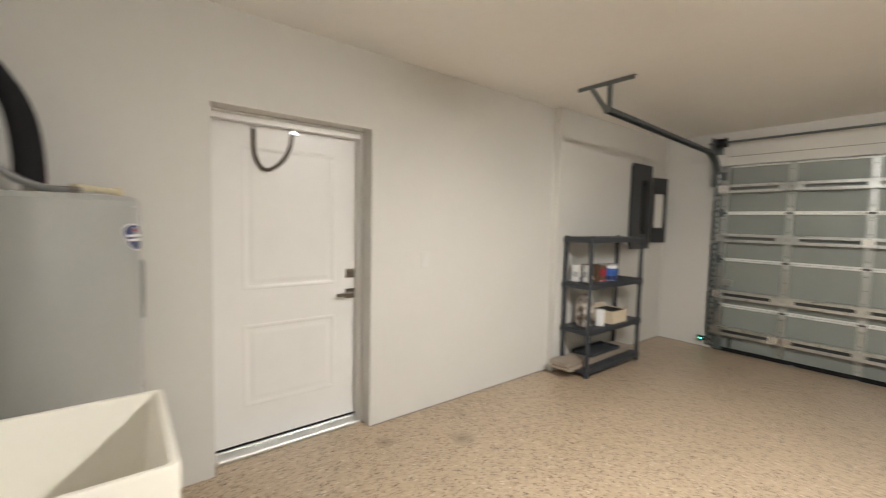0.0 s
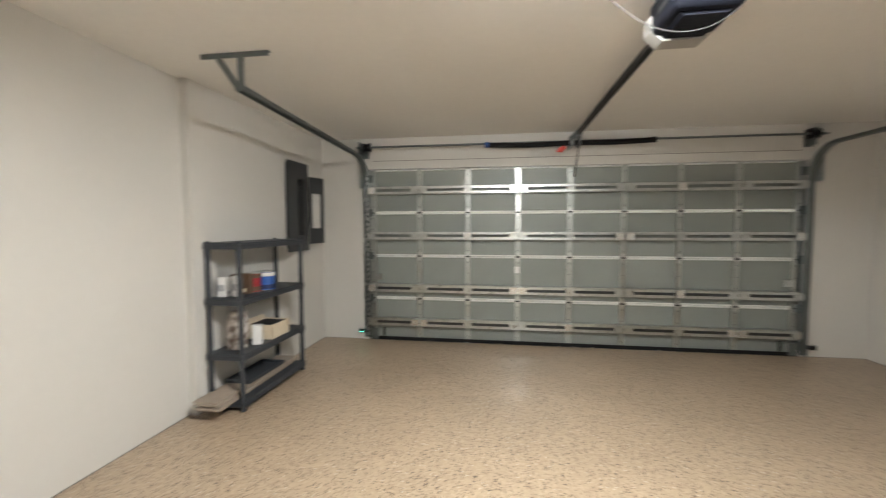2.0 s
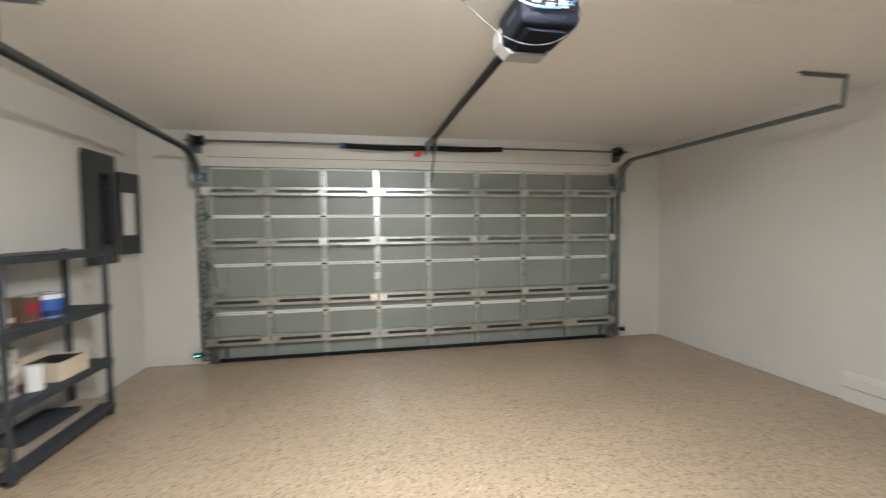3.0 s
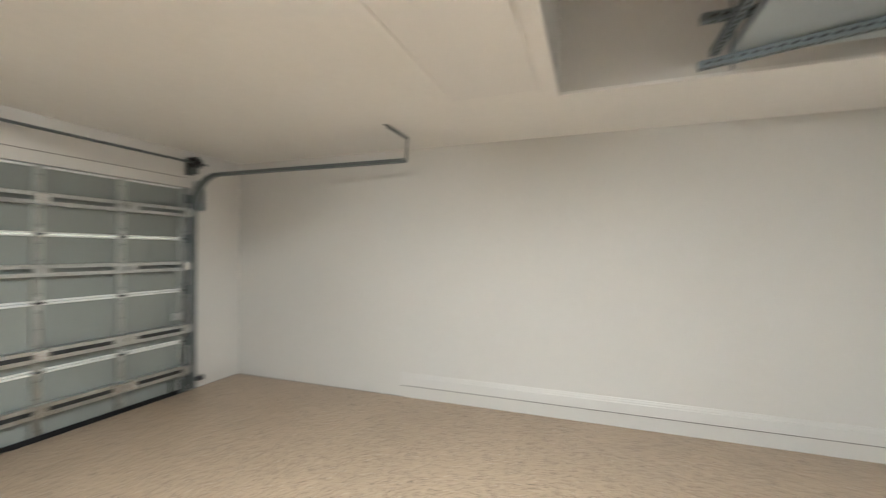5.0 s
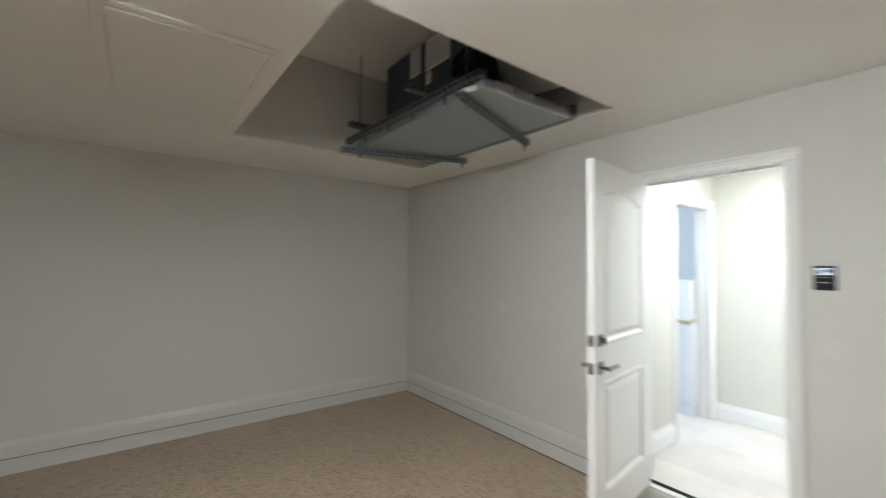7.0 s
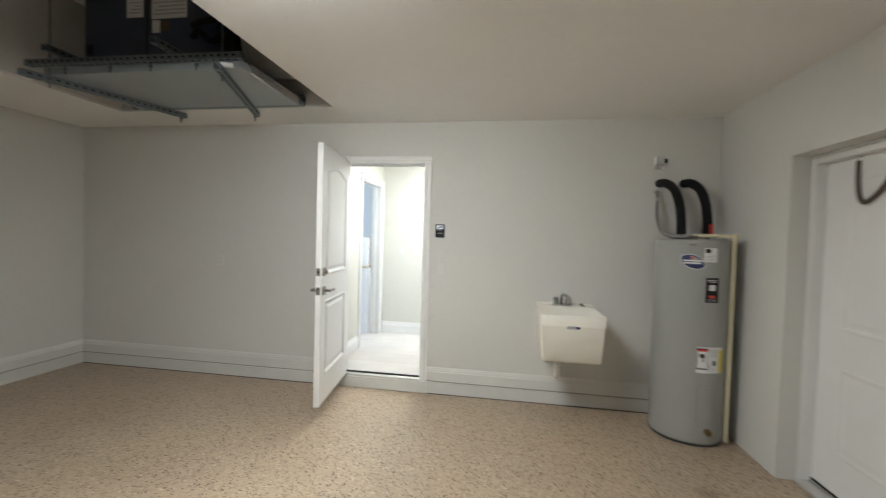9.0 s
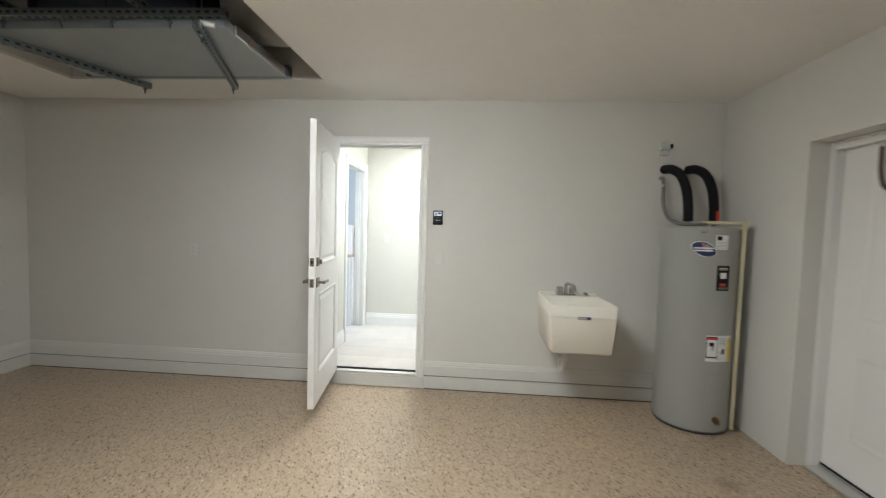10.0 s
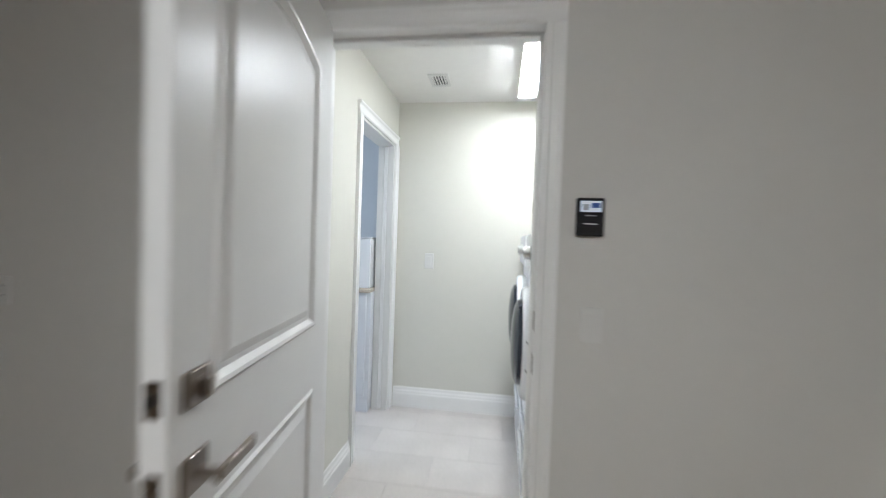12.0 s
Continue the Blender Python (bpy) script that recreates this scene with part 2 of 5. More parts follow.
# ---- mesh helpers ----
def box(bm, lo, hi, bevel=0.0, m=None, segments=1):
    """A box between two corners, with rounded edges, turned by m."""
    lo, hi = Vector(lo), Vector(hi)
    made = bmesh.ops.create_cube(bm, size=1.0)["verts"]
    for v in made:
        v.co = Vector([(a + b) / 2 + c * abs(b - a) for a, b, c in zip(lo, hi, v.co)])
    if bevel:
        edges = list({e for v in made for e in v.link_edges})
        out = bmesh.ops.bevel(bm, geom=edges, offset=bevel, segments=segments, affect="EDGES", profile=0.5)
        made = list({v for f in out["faces"] for v in f.verts} | {v for v in made if v.is_valid})
    if m is not None:
        bmesh.ops.transform(bm, matrix=m, verts=[v for v in made if v.is_valid])
    return made


def rod(bm, a, b, r, seg=14, r2=None, caps=True):
    """A straight round bar from a to b."""
    a, b = Vector(a), Vector(b)
    turn = (b - a).to_track_quat("Z", "Y").to_matrix().to_4x4()
    m = Matrix.Translation((a + b) / 2) @ turn
    return bmesh.ops.create_cone(bm, cap_ends=caps, segments=seg, radius1=r, radius2=r if r2 is None else r2, depth=(b - a).length, matrix=m)["verts"]


def smooth_path(points, steps=8):
    """Catmull-Rom through the points."""
    p = [Vector(q) for q in points]
    p = [p[0] * 2 - p[1], *p, p[-1] * 2 - p[-2]]
    out = []
    for k in range(1, len(p) - 2):
        for s in range(steps):
            t = s / steps
            a, b, c, d = p[k - 1 : k + 3]
            out.append(0.5 * (2 * b + (c - a) * t + (2 * a - 5 * b + 4 * c - d) * t * t + (3 * b - a - 3 * c + d) * t ** 3))
    return out + [p[-2]]


def sweep(bm, path, outline, side=(0, 0, 1), closed=True):
    """Draws an outline (pairs across and up) along a path; across is square to the path and to side."""
    path = [Vector(q) for q in path]
    rings = []
    for k, q in enumerate(path):
        way = (path[min(k + 1, len(path) - 1)] - path[max(k - 1, 0)]).normalized()
        ref = Vector(side)
        if abs(way.dot(ref)) > 0.97:
            ref = Vector((1, 0, 0)) if abs(way.x) < 0.9 else Vector((0, 1, 0))
        across = way.cross(ref).normalized()
        up = across.cross(way).normalized()
        rings.append([bm.verts.new(q + across * u + up * v) for u, v in outline])
    count = len(outline)
    for a, b in zip(rings, rings[1:]):
        for j in range(count if closed else count - 1):
            bm.faces.new((a[j], a[(j + 1) % count], b[(j + 1) % count], b[j]))
    if closed:
        bm.faces.new(rings[0][::-1])
        bm.faces.new(rings[-1])


def ring(r, seg=12):
    return [(r * math.cos(2 * math.pi * k / seg), r * math.sin(2 * math.pi * k / seg)) for k in range(seg)]


def tube(bm, points, r, seg=12, steps=8):
    """A round tube along a smooth line; its rings are carried along without twist."""
    path = smooth_path(points, steps)
    rings, up = [], None
    for k, q in enumerate(path):
        way = (path[min(k + 1, len(path) - 1)] - path[max(k - 1, 0)]).normalized()
        if up is None:
            up = way.orthogonal().normalized()
        up = (up - way * up.dot(way)).normalized()
        across = way.cross(up)
        rings.append([bm.verts.new(q + across * u + up * v) for u, v in ring(r, seg)])
    for a, b in zip(rings, rings[1:]):
        for j in range(seg):
            bm.faces.new((a[j], a[(j + 1) % seg], b[(j + 1) % seg], b[j]))
    bm.faces.new(rings[0][::-1])
    bm.faces.new(rings[-1])


def prism(bm, outline, lo, hi, axis="y"):
    """A plate: an outline of pairs, drawn out from lo to hi along an axis."""
    def at(u, v, w):
        return {"x": (w, u, v), "y": (u, w, v), "z": (u, v, w)}[axis]
    a = [bm.verts.new(at(u, v, lo)) for u, v in outline]
    b = [bm.verts.new(at(u, v, hi)) for u, v in outline]
    bm.faces.new(a)
    bm.faces.new(b[::-1])
    for k in range(len(outline)):
        j = (k + 1) % len(outline)
        bm.faces.new((a[k], b[k], b[j], a[j]))


def part(name, bm, mat, parent=None, label="", smooth=None):
    """Links a bmesh as one mesh object, under a thing or a part."""
    bmesh.ops.recalc_face_normals(bm, faces=bm.faces)
    data = bpy.data.meshes.new(name)
    bm.to_mesh(data)
    bm.free()
    data.materials.append(mat)
    if smooth:
        data.shade_smooth()
        data.set_sharp_from_angle(angle=radians(smooth))
    ob = new(name, data)
    if parent is not None:
        ob.parent = parent
    if label:
        ob["label"] = label
    return ob


def thing(name, label, category, group="", at=(0, 0, 0)):
    ob = new(name)
    ob.location = at
    ob.empty_display_size = 0.1
    return tagged(ob, label, category, group)


def setting(name, bm, mat, label, category, smooth=None):
    return tagged(part(name, bm, mat, smooth=smooth), label, category, kind="structure")


def boxes(*items, bevel=0.0):
    bm = bmesh.new()
    for lo, hi in items:
        box(bm, lo, hi, bevel)
    return bm


def piece(name, lo, hi, mat, parent, bevel=0.0, label="", m=None):
    bm = bmesh.new()
    box(bm, lo, hi, bevel, m)
    return part(name, bm, mat, parent, label)


def bar(name, a, b, r, mat, parent, label="", seg=14):
    bm = bmesh.new()
    rod(bm, a, b, r, seg)
    return part(name, bm, mat, parent, label, smooth=40)


# ---- structure ----
XL, XF, XR, YB, YG, ZC = -3.09, -3.02, 3.07, 0.07, 6.0, 2.495
setting("floor", boxes(((-3.4, YB - 0.12, -0.1), (3.3, YG + 0.25, 0.0))), FLOOR, "tan epoxy garage floor with dark brown flakes", "floor")
hx0, hx1, hy0, hy1 = 0.07, 2.09, 0.55, 2.24
setting("ceiling", boxes(((-3.4, YB - 0.12, ZC), (hx0, YG + 0.2, ZC + 0.02)), ((hx1, YB - 0.12, ZC), (3.3, YG + 0.2, ZC + 0.02)),
                         ((hx0, YB - 0.12, ZC), (hx1, hy0, ZC + 0.02)), ((hx0, hy1, ZC), (hx1, YG + 0.2, ZC + 0.02))), CEIL,
        "off-white painted drywall garage ceiling", "ceiling")
dy0, dy1, dz = 0.935, 1.87, 2.005
setting("wall_left", boxes(((XL - 0.25, YB - 0.12, 0), (XL, dy0, ZC)), ((XL - 0.25, dy0, dz), (XL, dy1, ZC)), ((XL - 0.25, dy1, 0), (XL, 3.79, ZC)),
                           ((XL - 0.25, 3.79, 0), (XF, YG, ZC))), WALL, "white painted garage side wall with a shallow jog", "wall")
setting("wall_right", boxes(((XR, YB - 0.12, 0), (XR + 0.2, YG + 0.2, ZC))), WALL, "white painted garage side wall", "wall")
ox0, ox1, oz = -0.615, 0.145, 2.115
setting("wall_back", boxes(((XL - 0.25, YB - 0.12, 0), (ox0 - 0.02, YB, ZC)), ((ox1 + 0.02, YB - 0.12, 0), (XR, YB, ZC)), ((ox0 - 0.02, YB - 0.12, oz + 0.02), (ox1 + 0.02, YB, ZC))),
        WALL, "white painted wall between garage and house", "wall")
gx, gz = 2.42, 2.12
setting("wall_front", boxes(((XL - 0.25, YG, 0), (-gx, YG + 0.2, ZC)), ((gx, YG, 0), (XR, YG + 0.2, ZC)), ((-gx, YG, gz), (gx, YG + 0.2, ZC))),
        WALL, "white painted wall around the garage door", "wall")
setting("trim", boxes(((-2.36, YG - 0.004, 2.216), (2.36, YG, 2.221))), JOINT, "thin dusty seam above the garage door", "trim")
setting("ground", boxes(((-40, YG + 0.2, -0.12), (40, 60, -0.02))), CONCRETE, "grey concrete driveway outside", "ground")

# shaft and attic above the ceiling opening
ZA = 3.25
setting("wall_attic_side", boxes(((hx1, hy0 - 0.1, ZC + 0.02), (hx1 + 0.1, hy1 + 0.1, ZA))), WALL, "white drywall side of the attic shaft", "wall")
setting("wall_attic_front", boxes(((-0.8, hy1, ZC + 0.02), (hx1, hy1 + 0.1, ZA))), WALL, "white drywall front of the attic shaft", "wall")
setting("wall_attic_back", boxes(((-0.8, hy0 - 0.1, ZC + 0.02), (hx1, hy0, ZA))), WALL, "white drywall back of the attic shaft", "wall")
setting("wall_attic_end", boxes(((-0.9, hy0 - 0.1, ZC + 0.02), (-0.8, hy1 + 0.1, ZA))), WALL, "white drywall end of the attic shaft", "wall")
setting("ceiling_attic", boxes(((-0.9, hy0 - 0.1, ZA), (hx1 + 0.1, hy1 + 0.1, ZA + 0.05))), CEIL, "white drywall ceiling of the attic shaft", "ceiling")


def baseboard(bm, a, b, face):
    """A moulded board from a to b, whose back lies on a wall; face: the way out of the wall."""
    a, b, face = Vector((*a, 0)), Vector((*b, 0)), Vector((*face, 0))
    profile = [(0, 0.122), (0.014, 0.122), (0.014, 0.205), (0.010, 0.212), (0.010, 0.222), (0.006, 0.232), (0.004, 0.243), (0, 0.246)]
    for p, q in zip(profile, profile[1:]):
        bm.faces.new([bm.verts.new(w + face * u + Vector((0, 0, v))) for w, u, v in ((a, *p), (b, *p), (b, *q), (a, *q))])
    for w in (a, b):
        bm.faces.new([bm.verts.new(w + face * u + Vector((0, 0, v))) for u, v in profile])


def curb(bm, a, b, face):
    lo = [min(p, q) for p, q in zip(a, b)]
    hi = [max(p, q) for p, q in zip(a, b)]
    out = [f * 0.011 for f in face]
    box(bm, (min(lo[0], lo[0] + out[0]), min(lo[1], lo[1] + out[1]), 0), (max(hi[0], hi[0] + out[0]), max(hi[1], hi[1] + out[1]), 0.112), 0.003)


for n, a, b, face in ((1, (XR, 3.84), (XR, YB), (-1, 0)), (2, (XR - 0.015, YB), (ox1 + 0.075, YB), (0, 1)), (3, (ox0 - 0.07, YB), (XL, YB), (0, 1))):
    bm = bmesh.new()
    baseboard(bm, a, b, face)
    setting("baseboard_%d" % n, bm, TRIM, "white moulded baseboard set above the curb", "baseboard")
    bm = bmesh.new()
    if n > 1:
        curb(bm, a, b, face)
        setting("curb_%d" % n, bm, CURB, "white painted concrete curb under the baseboard", "curb")
    else:
        bm.free()
    g = 0.0125
    lo = (min(a[0], b[0], a[0] + face[0] * g), min(a[1], b[1], a[1] + face[1] * g), 0.1155)
    hi = (max(a[0], b[0], a[0] + face[0] * g), max(a[1], b[1], a[1] + face[1] * g), 0.1215)
    setting("trim_gap_%d" % n, boxes((lo, hi)), JOINT, "dark open joint under the baseboard", "trim")

for n, a, b in ((6, (ox1 + 0.08, YB + 0.0115), (XR - 0.02, YB + 0.0165)), (7, (XL + 0.006, YB + 0.0115), (ox0 - 0.08, YB + 0.0165)), (1, (XR - 0.006, 3.84), (XR, YG)), (2, (XL, dy1), (XL + 0.005, 3.79)), (3, (XF, 3.79), (XF + 0.006, YG)), (4, (-3.01, YG - 0.006), (-gx - 0.06, YG)), (5, (gx + 0.06, YG - 0.006), (XR - 0.006, YG))):
    setting("floor_joint_%d" % n, boxes(((*a, 0.0), (*b, 0.004 if n < 6 else 0.005))), JOINT if n < 6 else GAP, "thin dusty joint where wall meets floor", "trim")

# ---- garage lamp ----
lamp = thing("ceiling_lamp", "white linear ceiling light switched on", "lamp", at=(-0.49, 2.45, ZC))
piece("housing", (-0.49, -0.06, -0.012), (0.49, 0.06, 0.0), WHITE_PLASTIC, lamp, 0.003)
bm = bmesh.new()
prism(bm, [(0.07 * math.cos(a), -0.0125 - 0.028 * math.sin(a)) for a in [math.pi * k / 16 for k in range(17)]], -0.49, 0.49, "x")
part("diffuser", bm, LAMP_LENS, lamp, "glowing frosted wraparound lens")
for s in (-1, 1):
    piece("end_cap", (s * 0.501 - 0.01, -0.075, -0.051), (s * 0.501 + 0.01, 0.075, 0), WHITE_PLASTIC, lamp, 0.004)

# ---- garage door ----
gdoor = thing("garage_door", "closed sectional steel garage door with galvanized stiles and struts", "garage door", at=(0, YG + 0.03, 0))
W, SH = 2.40, 2.115 / 4
bm = bmesh.new()
rod(bm, (0, -0.004, 0), (0, 0.001, 0), 0.0075, 8)
bolt_mesh = bpy.data.meshes.new("bolt")
bm.to_mesh(bolt_mesh)
bm.free()
bolt_mesh.materials.append(GALV_DARK)
for k in range(4):
    z0, z1 = (0.001 if k else 0.012) + k * SH, (k + 1) * SH - 0.004
    sec = piece("section", (-W, 0.0, z0), (W, 0.03, z1), DOOR_SKIN, gdoor)
    # rolled lips along the edges of the section
    for z in (z0, z1):
        lip = bmesh.new()
        box(lip, (-W, -0.020, z - (0.016 if z == z1 else 0)), (W, -0.0005, z + (0 if z == z1 else 0.016)), 0.002)
        part("lip", lip, LIP_WHITE, sec)
    for j in range(9):
        x = -W + 0.03 + j * (2 * W - 0.06) / 8
        w = 0.029 if 0 < j < 8 else 0.042
        st = bmesh.new()
        box(st, (x - w, -0.024, z0 + 0.002), (x + w, -0.0165, z1 - 0.002), 0.002)
        for e in (-1, 1):
            box(st, (x + e * w - 0.003, -0.0165, z0 + 0.002), (x + e * w + 0.003, 0.0, z1 - 0.002))
        stile = part("stile", st, DOOR_STILE, sec)
        for z in (z0 + 0.07, z0 + 0.2, z1 - 0.2, z1 - 0.07):
            bolt = new("bolt", bolt_mesh)
            bolt.parent = stile
            bolt.location = (x, -0.024, z)
    for j in range(9):
        if k < 3:
            x = -W + 0.03 + j * (2 * W - 0.06) / 8
            hb = bmesh.new()
            box(hb, (x - 0.026, -0.031, z1 - 0.05), (x + 0.026, -0.0245, z1 + 0.052), 0.002)
            part("hinge", hb, GALV, sec)
            hp = bmesh.new()
            rod(hp, (x - 0.03, -0.036, z1 + 0.002), (x + 0.03, -0.036, z1 + 0.002), 0.0085, 8)
            part("hinge_pin", hp, SLOT, sec)
for z in (0.24, 0.66, 1.305, 1.855):
    strut = new("strut")
    strut.parent = gdoor
    h = 0.036
    # hat channel: two flanges, a web with slots
    bm = bmesh.new()
    for e in (-1, 1):
        box(bm, (-W + 0.01, -0.079, min(z + e * 0.017, z + e * 0.044)), (W - 0.01, -0.075, max(z + e * 0.017, z + e * 0.044)))
        box(bm, (-W + 0.01, -0.084, z + e * 0.043 - 0.003), (W - 0.01, -0.025, z + e * 0.043 + 0.003), 0.001)
    part("flange", bm, GALV, strut)
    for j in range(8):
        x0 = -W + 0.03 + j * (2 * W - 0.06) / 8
        # lower two struts: a dark strip stands in for the shade inside the channel
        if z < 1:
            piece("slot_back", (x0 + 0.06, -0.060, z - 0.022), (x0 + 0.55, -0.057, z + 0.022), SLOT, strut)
    for j in range(9):
        x = -W + 0.03 + j * (2 * W - 0.06) / 8
        for off in ((-0.05, 0.06) if j % 2 else (0.0,)):
            piece("plate", (x + off - 0.045, -0.086, z - 0.038), (x + off + 0.045, -0.0795, z + 0.038), GALV if (j + int(z * 10)) % 3 else BRIGHT, strut, 0.0015)
bm = bmesh.new()
edge = -W
for x in (-1.67, -1.2, -0.80, -0.11, 0.06, 0.27, 1.0, 9):
    box(bm, (edge, -0.034, 0.0), (min(x - 0.02, W), 0.03, 0.0085))
    edge = x + 0.02
    if x > W:
        break
part("bottom_seal", bm, FOAM, gdoor)
piece("seal_retainer", (-W, -0.036, 0.0087), (W, -0.0305, 0.045), FOAM, gdoor)
for s in (-1, 1):
    piece("corner_bracket", (s * (W - 0.06) - 0.045, -0.07, 0.015), (s * (W - 0.06) + 0.045, -0.064, 0.15), GALV_DARK, gdoor, 0.002)
    piece("lift_bracket", (s * (W - 0.17) - 0.012, -0.04, 0.05), (s * (W - 0.17) + 0.012, -0.0305, 0.16), RUBBER, gdoor, 0.002)
    for z in (0.12, SH, 2 * SH, 3 * SH, 2.0):
        r = bmesh.new()
        rod(r, (s * (W - 0.02), -0.05, z), (s * (W + 0.06), -0.05, z), 0.007, 8)
        rod(r, (s * (W + 0.045), -0.05, z), (s * (W + 0.072), -0.05, z), 0.023, 14)
        box(r, (s * (W - 0.01) - 0.03, -0.058, z - 0.045), (s * (W - 0.01) + 0.03, -0.0345, z + 0.045), 0.003)
        part("roller", r, GALV_DARK, gdoor, smooth=40)
piece("label_plate", (-0.63, -0.0275, 0.86), (-0.57, -0.0248, 0.94), PAPER, gdoor)
piece("lock_slide", (W - 0.16, -0.05, 0.76), (W - 0.06, -0.031, 0.83), GALV, gdoor, 0.003)
piece("lock_slide", (-W + 0.06, -0.05, 0.76), (-W + 0.16, -0.031, 0.83), GALV, gdoor, 0.003)


def door_track(s, yh, xh):
    """A C-shaped track: up beside the door, round a bend, and back below the ceiling to a hanger."""
    t = thing("door_track", "galvanized steel garage door track hung from the ceiling", "door track", "garage door tracks", at=(s * (W + 0.035), YG, 0))
    zt, r = (2.235 if s < 0 else 2.25), 0.36
    pts = [Vector((0, -0.03, 0.03)), Vector((0, -0.03, 0.6)), Vector((0, -0.03, 1.2)), Vector((0, -0.03, zt - r))]
    pts += [Vector((0, -0.03 - r + r * math.cos(a), zt - r + r * math.sin(a))) for a in [math.pi / 2 * k / 10 for k in range(1, 11)]]
    end = yh - YG
    pts += [Vector((xh - s * (W + 0.035), end, zt + 0.035))]
    bm = bmesh.new()
    c = [(-0.004, -0.034), (0.022, -0.034), (0.026, -0.028), (0.026, 0.028), (0.022, 0.034), (-0.004, 0.034), (-0.004, 0.030), (0.019, 0.030), (0.022, 0.026), (0.022, -0.026), (0.019, -0.030), (-0.004, -0.030)]
    sweep(bm, pts, [(s * -u, v) for u, v in c], side=(1, 0, 0))
    part("rail", bm, GALV_DARK, t)
    for z in (0.15, 0.7, 1.25, 1.75):
        bk = bmesh.new()
        box(bk, (s * 0.012 - 0.012, -0.004, z - 0.03), (s * 0.05 + 0.012, 0.0, z + 0.03), 0.001)
        box(bk, (s * 0.03 - 0.002, -0.05, z - 0.025), (s * 0.03 + 0.002, -0.003, z + 0.025), 0.001)
        part("wall_bracket", bk, GALV, t)
    an = bmesh.new()
    box(an, (min(s * -0.03, s * -0.006), -0.052, 0.06), (max(s * -0.03, s * -0.006), -0.049, 2.08), 0.0008)
    box(an, (s * -0.007 - 0.0015, -0.0485, 0.06), (s * -0.007 + 0.0015, -0.012, 2.08), 0.0008)
    angle = part("angle", an, GALV, t, "perforated galvanized angle")
    an = bmesh.new()
    for k in range(32):
        box(an, (s * -0.018 - 0.006, -0.0528, 0.10 + k * 0.062), (s * -0.018 + 0.006, -0.0522, 0.128 + k * 0.062))
    tagged(part("perforation", an, SLOT, angle), kind="stuff")
    piece("flag_plate", (s * 0.034 - 0.002, -0.16, 1.88), (s * 0.034 + 0.002, 0.0, 2.20), GALV, t, 0.001)
    # header plate that carries the spring shaft
    piece("bearing_plate", (s * 0.0 - 0.045, -0.16, 2.25), (s * 0.0 - 0.041, -0.002, 2.43), GALV_DARK, t, 0.001)
    piece("bearing_foot", (-0.06, -0.006, 2.25), (0.03, -0.002, 2.43), GALV_DARK, t, 0.001)
    return t


tracks = [door_track(-1, 3.46, -2.37), door_track(1, 3.60, 2.61)]


def track_hanger(x, y, side):
    h = thing("track_hanger", "slotted galvanized angle hanger fixed to the ceiling", "hanger", "track hangers", at=(x, y, ZC))
    bm = bmesh.new()
    box(bm, (-0.27 if side < 0 else -0.36, -0.018, -0.004), (0.19 if side < 0 else 0.05, 0.018, 0), 0.001)
    box(bm, (-0.27 if side < 0 else -0.36, -0.018, -0.034), (0.19 if side < 0 else 0.05, -0.015, -0.003), 0.001)
    part("ceiling_angle", bm, GALV_DARK, h)
    legs = (((-0.155, -0.01, -0.03), (-0.01, -0.01, -0.235)), ((0.0, -0.02, -0.03), (0.0, -0.02, -0.235))) if side < 0 else (((0.02, -0.02, -0.03), (0.0, -0.02, -0.23)),)
    for a, b in legs:
        bm = bmesh.new()
        sweep(bm, [a, b], [(-0.016, -0.002), (0.016, -0.002), (0.016, 0.018), (0.013, 0.018), (0.013, 0.001), (-0.016, 0.001)], side=(0, 1, 0))
        for k in range(4):
            q = Vector(a).lerp(Vector(b), 0.2 + 0.2 * k)
            rod(bm, q + Vector((0, -0.006, 0)), q + Vector((0, 0.001, 0)), 0.005, 8)
        part("leg", bm, GALV_DARK, h)
    return h


track_hanger(-2.36, 3.47, -1)
track_hanger(2.61, 3.61, 1)

spring = thing("torsion_shaft", "steel torsion shaft with black covered spring above the door", "torsion spring", at=(0, YG - 0.12, 2.345))
bar("shaft", (-2.52, 0, 0.02), (2.52, 0, 0.02), 0.0125, GALV_DARK, spring)
bm = bmesh.new()
tube(bm, [(-0.94, 0, 0.005), (-0.5, 0, -0.008), (0, 0, 0.0), (0.45, 0, -0.004), (0.84, 0, 0.008)], 0.029, 14)
part("spring_cover", bm, FOAM, spring, "black foam cover", smooth=40)
bar("winding_cone", (-0.98, 0, 0.008), (-0.93, 0, 0.008), 0.032, BLUE, spring, "blue end cone")
bar("winding_cone", (0.83, 0, 0.01), (0.87, 0, 0.01), 0.032, BLACK, spring)
for s in (-1, 1):
    d = bmesh.new()
    for a, b, r in ((2.35, 2.36, 0.055), (2.36, 2.42, 0.042), (2.42, 2.43, 0.052)):
        rod(d, (s * a, 0, 0.02), (s * b, 0, 0.02), r, 18)
    part("cable_drum", d, BLACK, spring, "dark cable drum", smooth=40)
cb = bmesh.new()
box(cb, (-0.03, -0.035, -0.06), (-0.024, 0.118, 0.08), 0.001)
rod(cb, (-0.045, 0, 0.01), (0.0, 0, 0.01), 0.036, 16)
part("center_bracket", cb, GALV_DARK, spring)
tag = bmesh.new()
prism(tag, [(-0.19, -0.10), (-0.12, -0.11), (-0.075, -0.06), (-0.1, -0.03), (-0.15, -0.05)], -0.05, -0.047)
part("warning_tag", tag, RED, spring, "red paper warning tag")

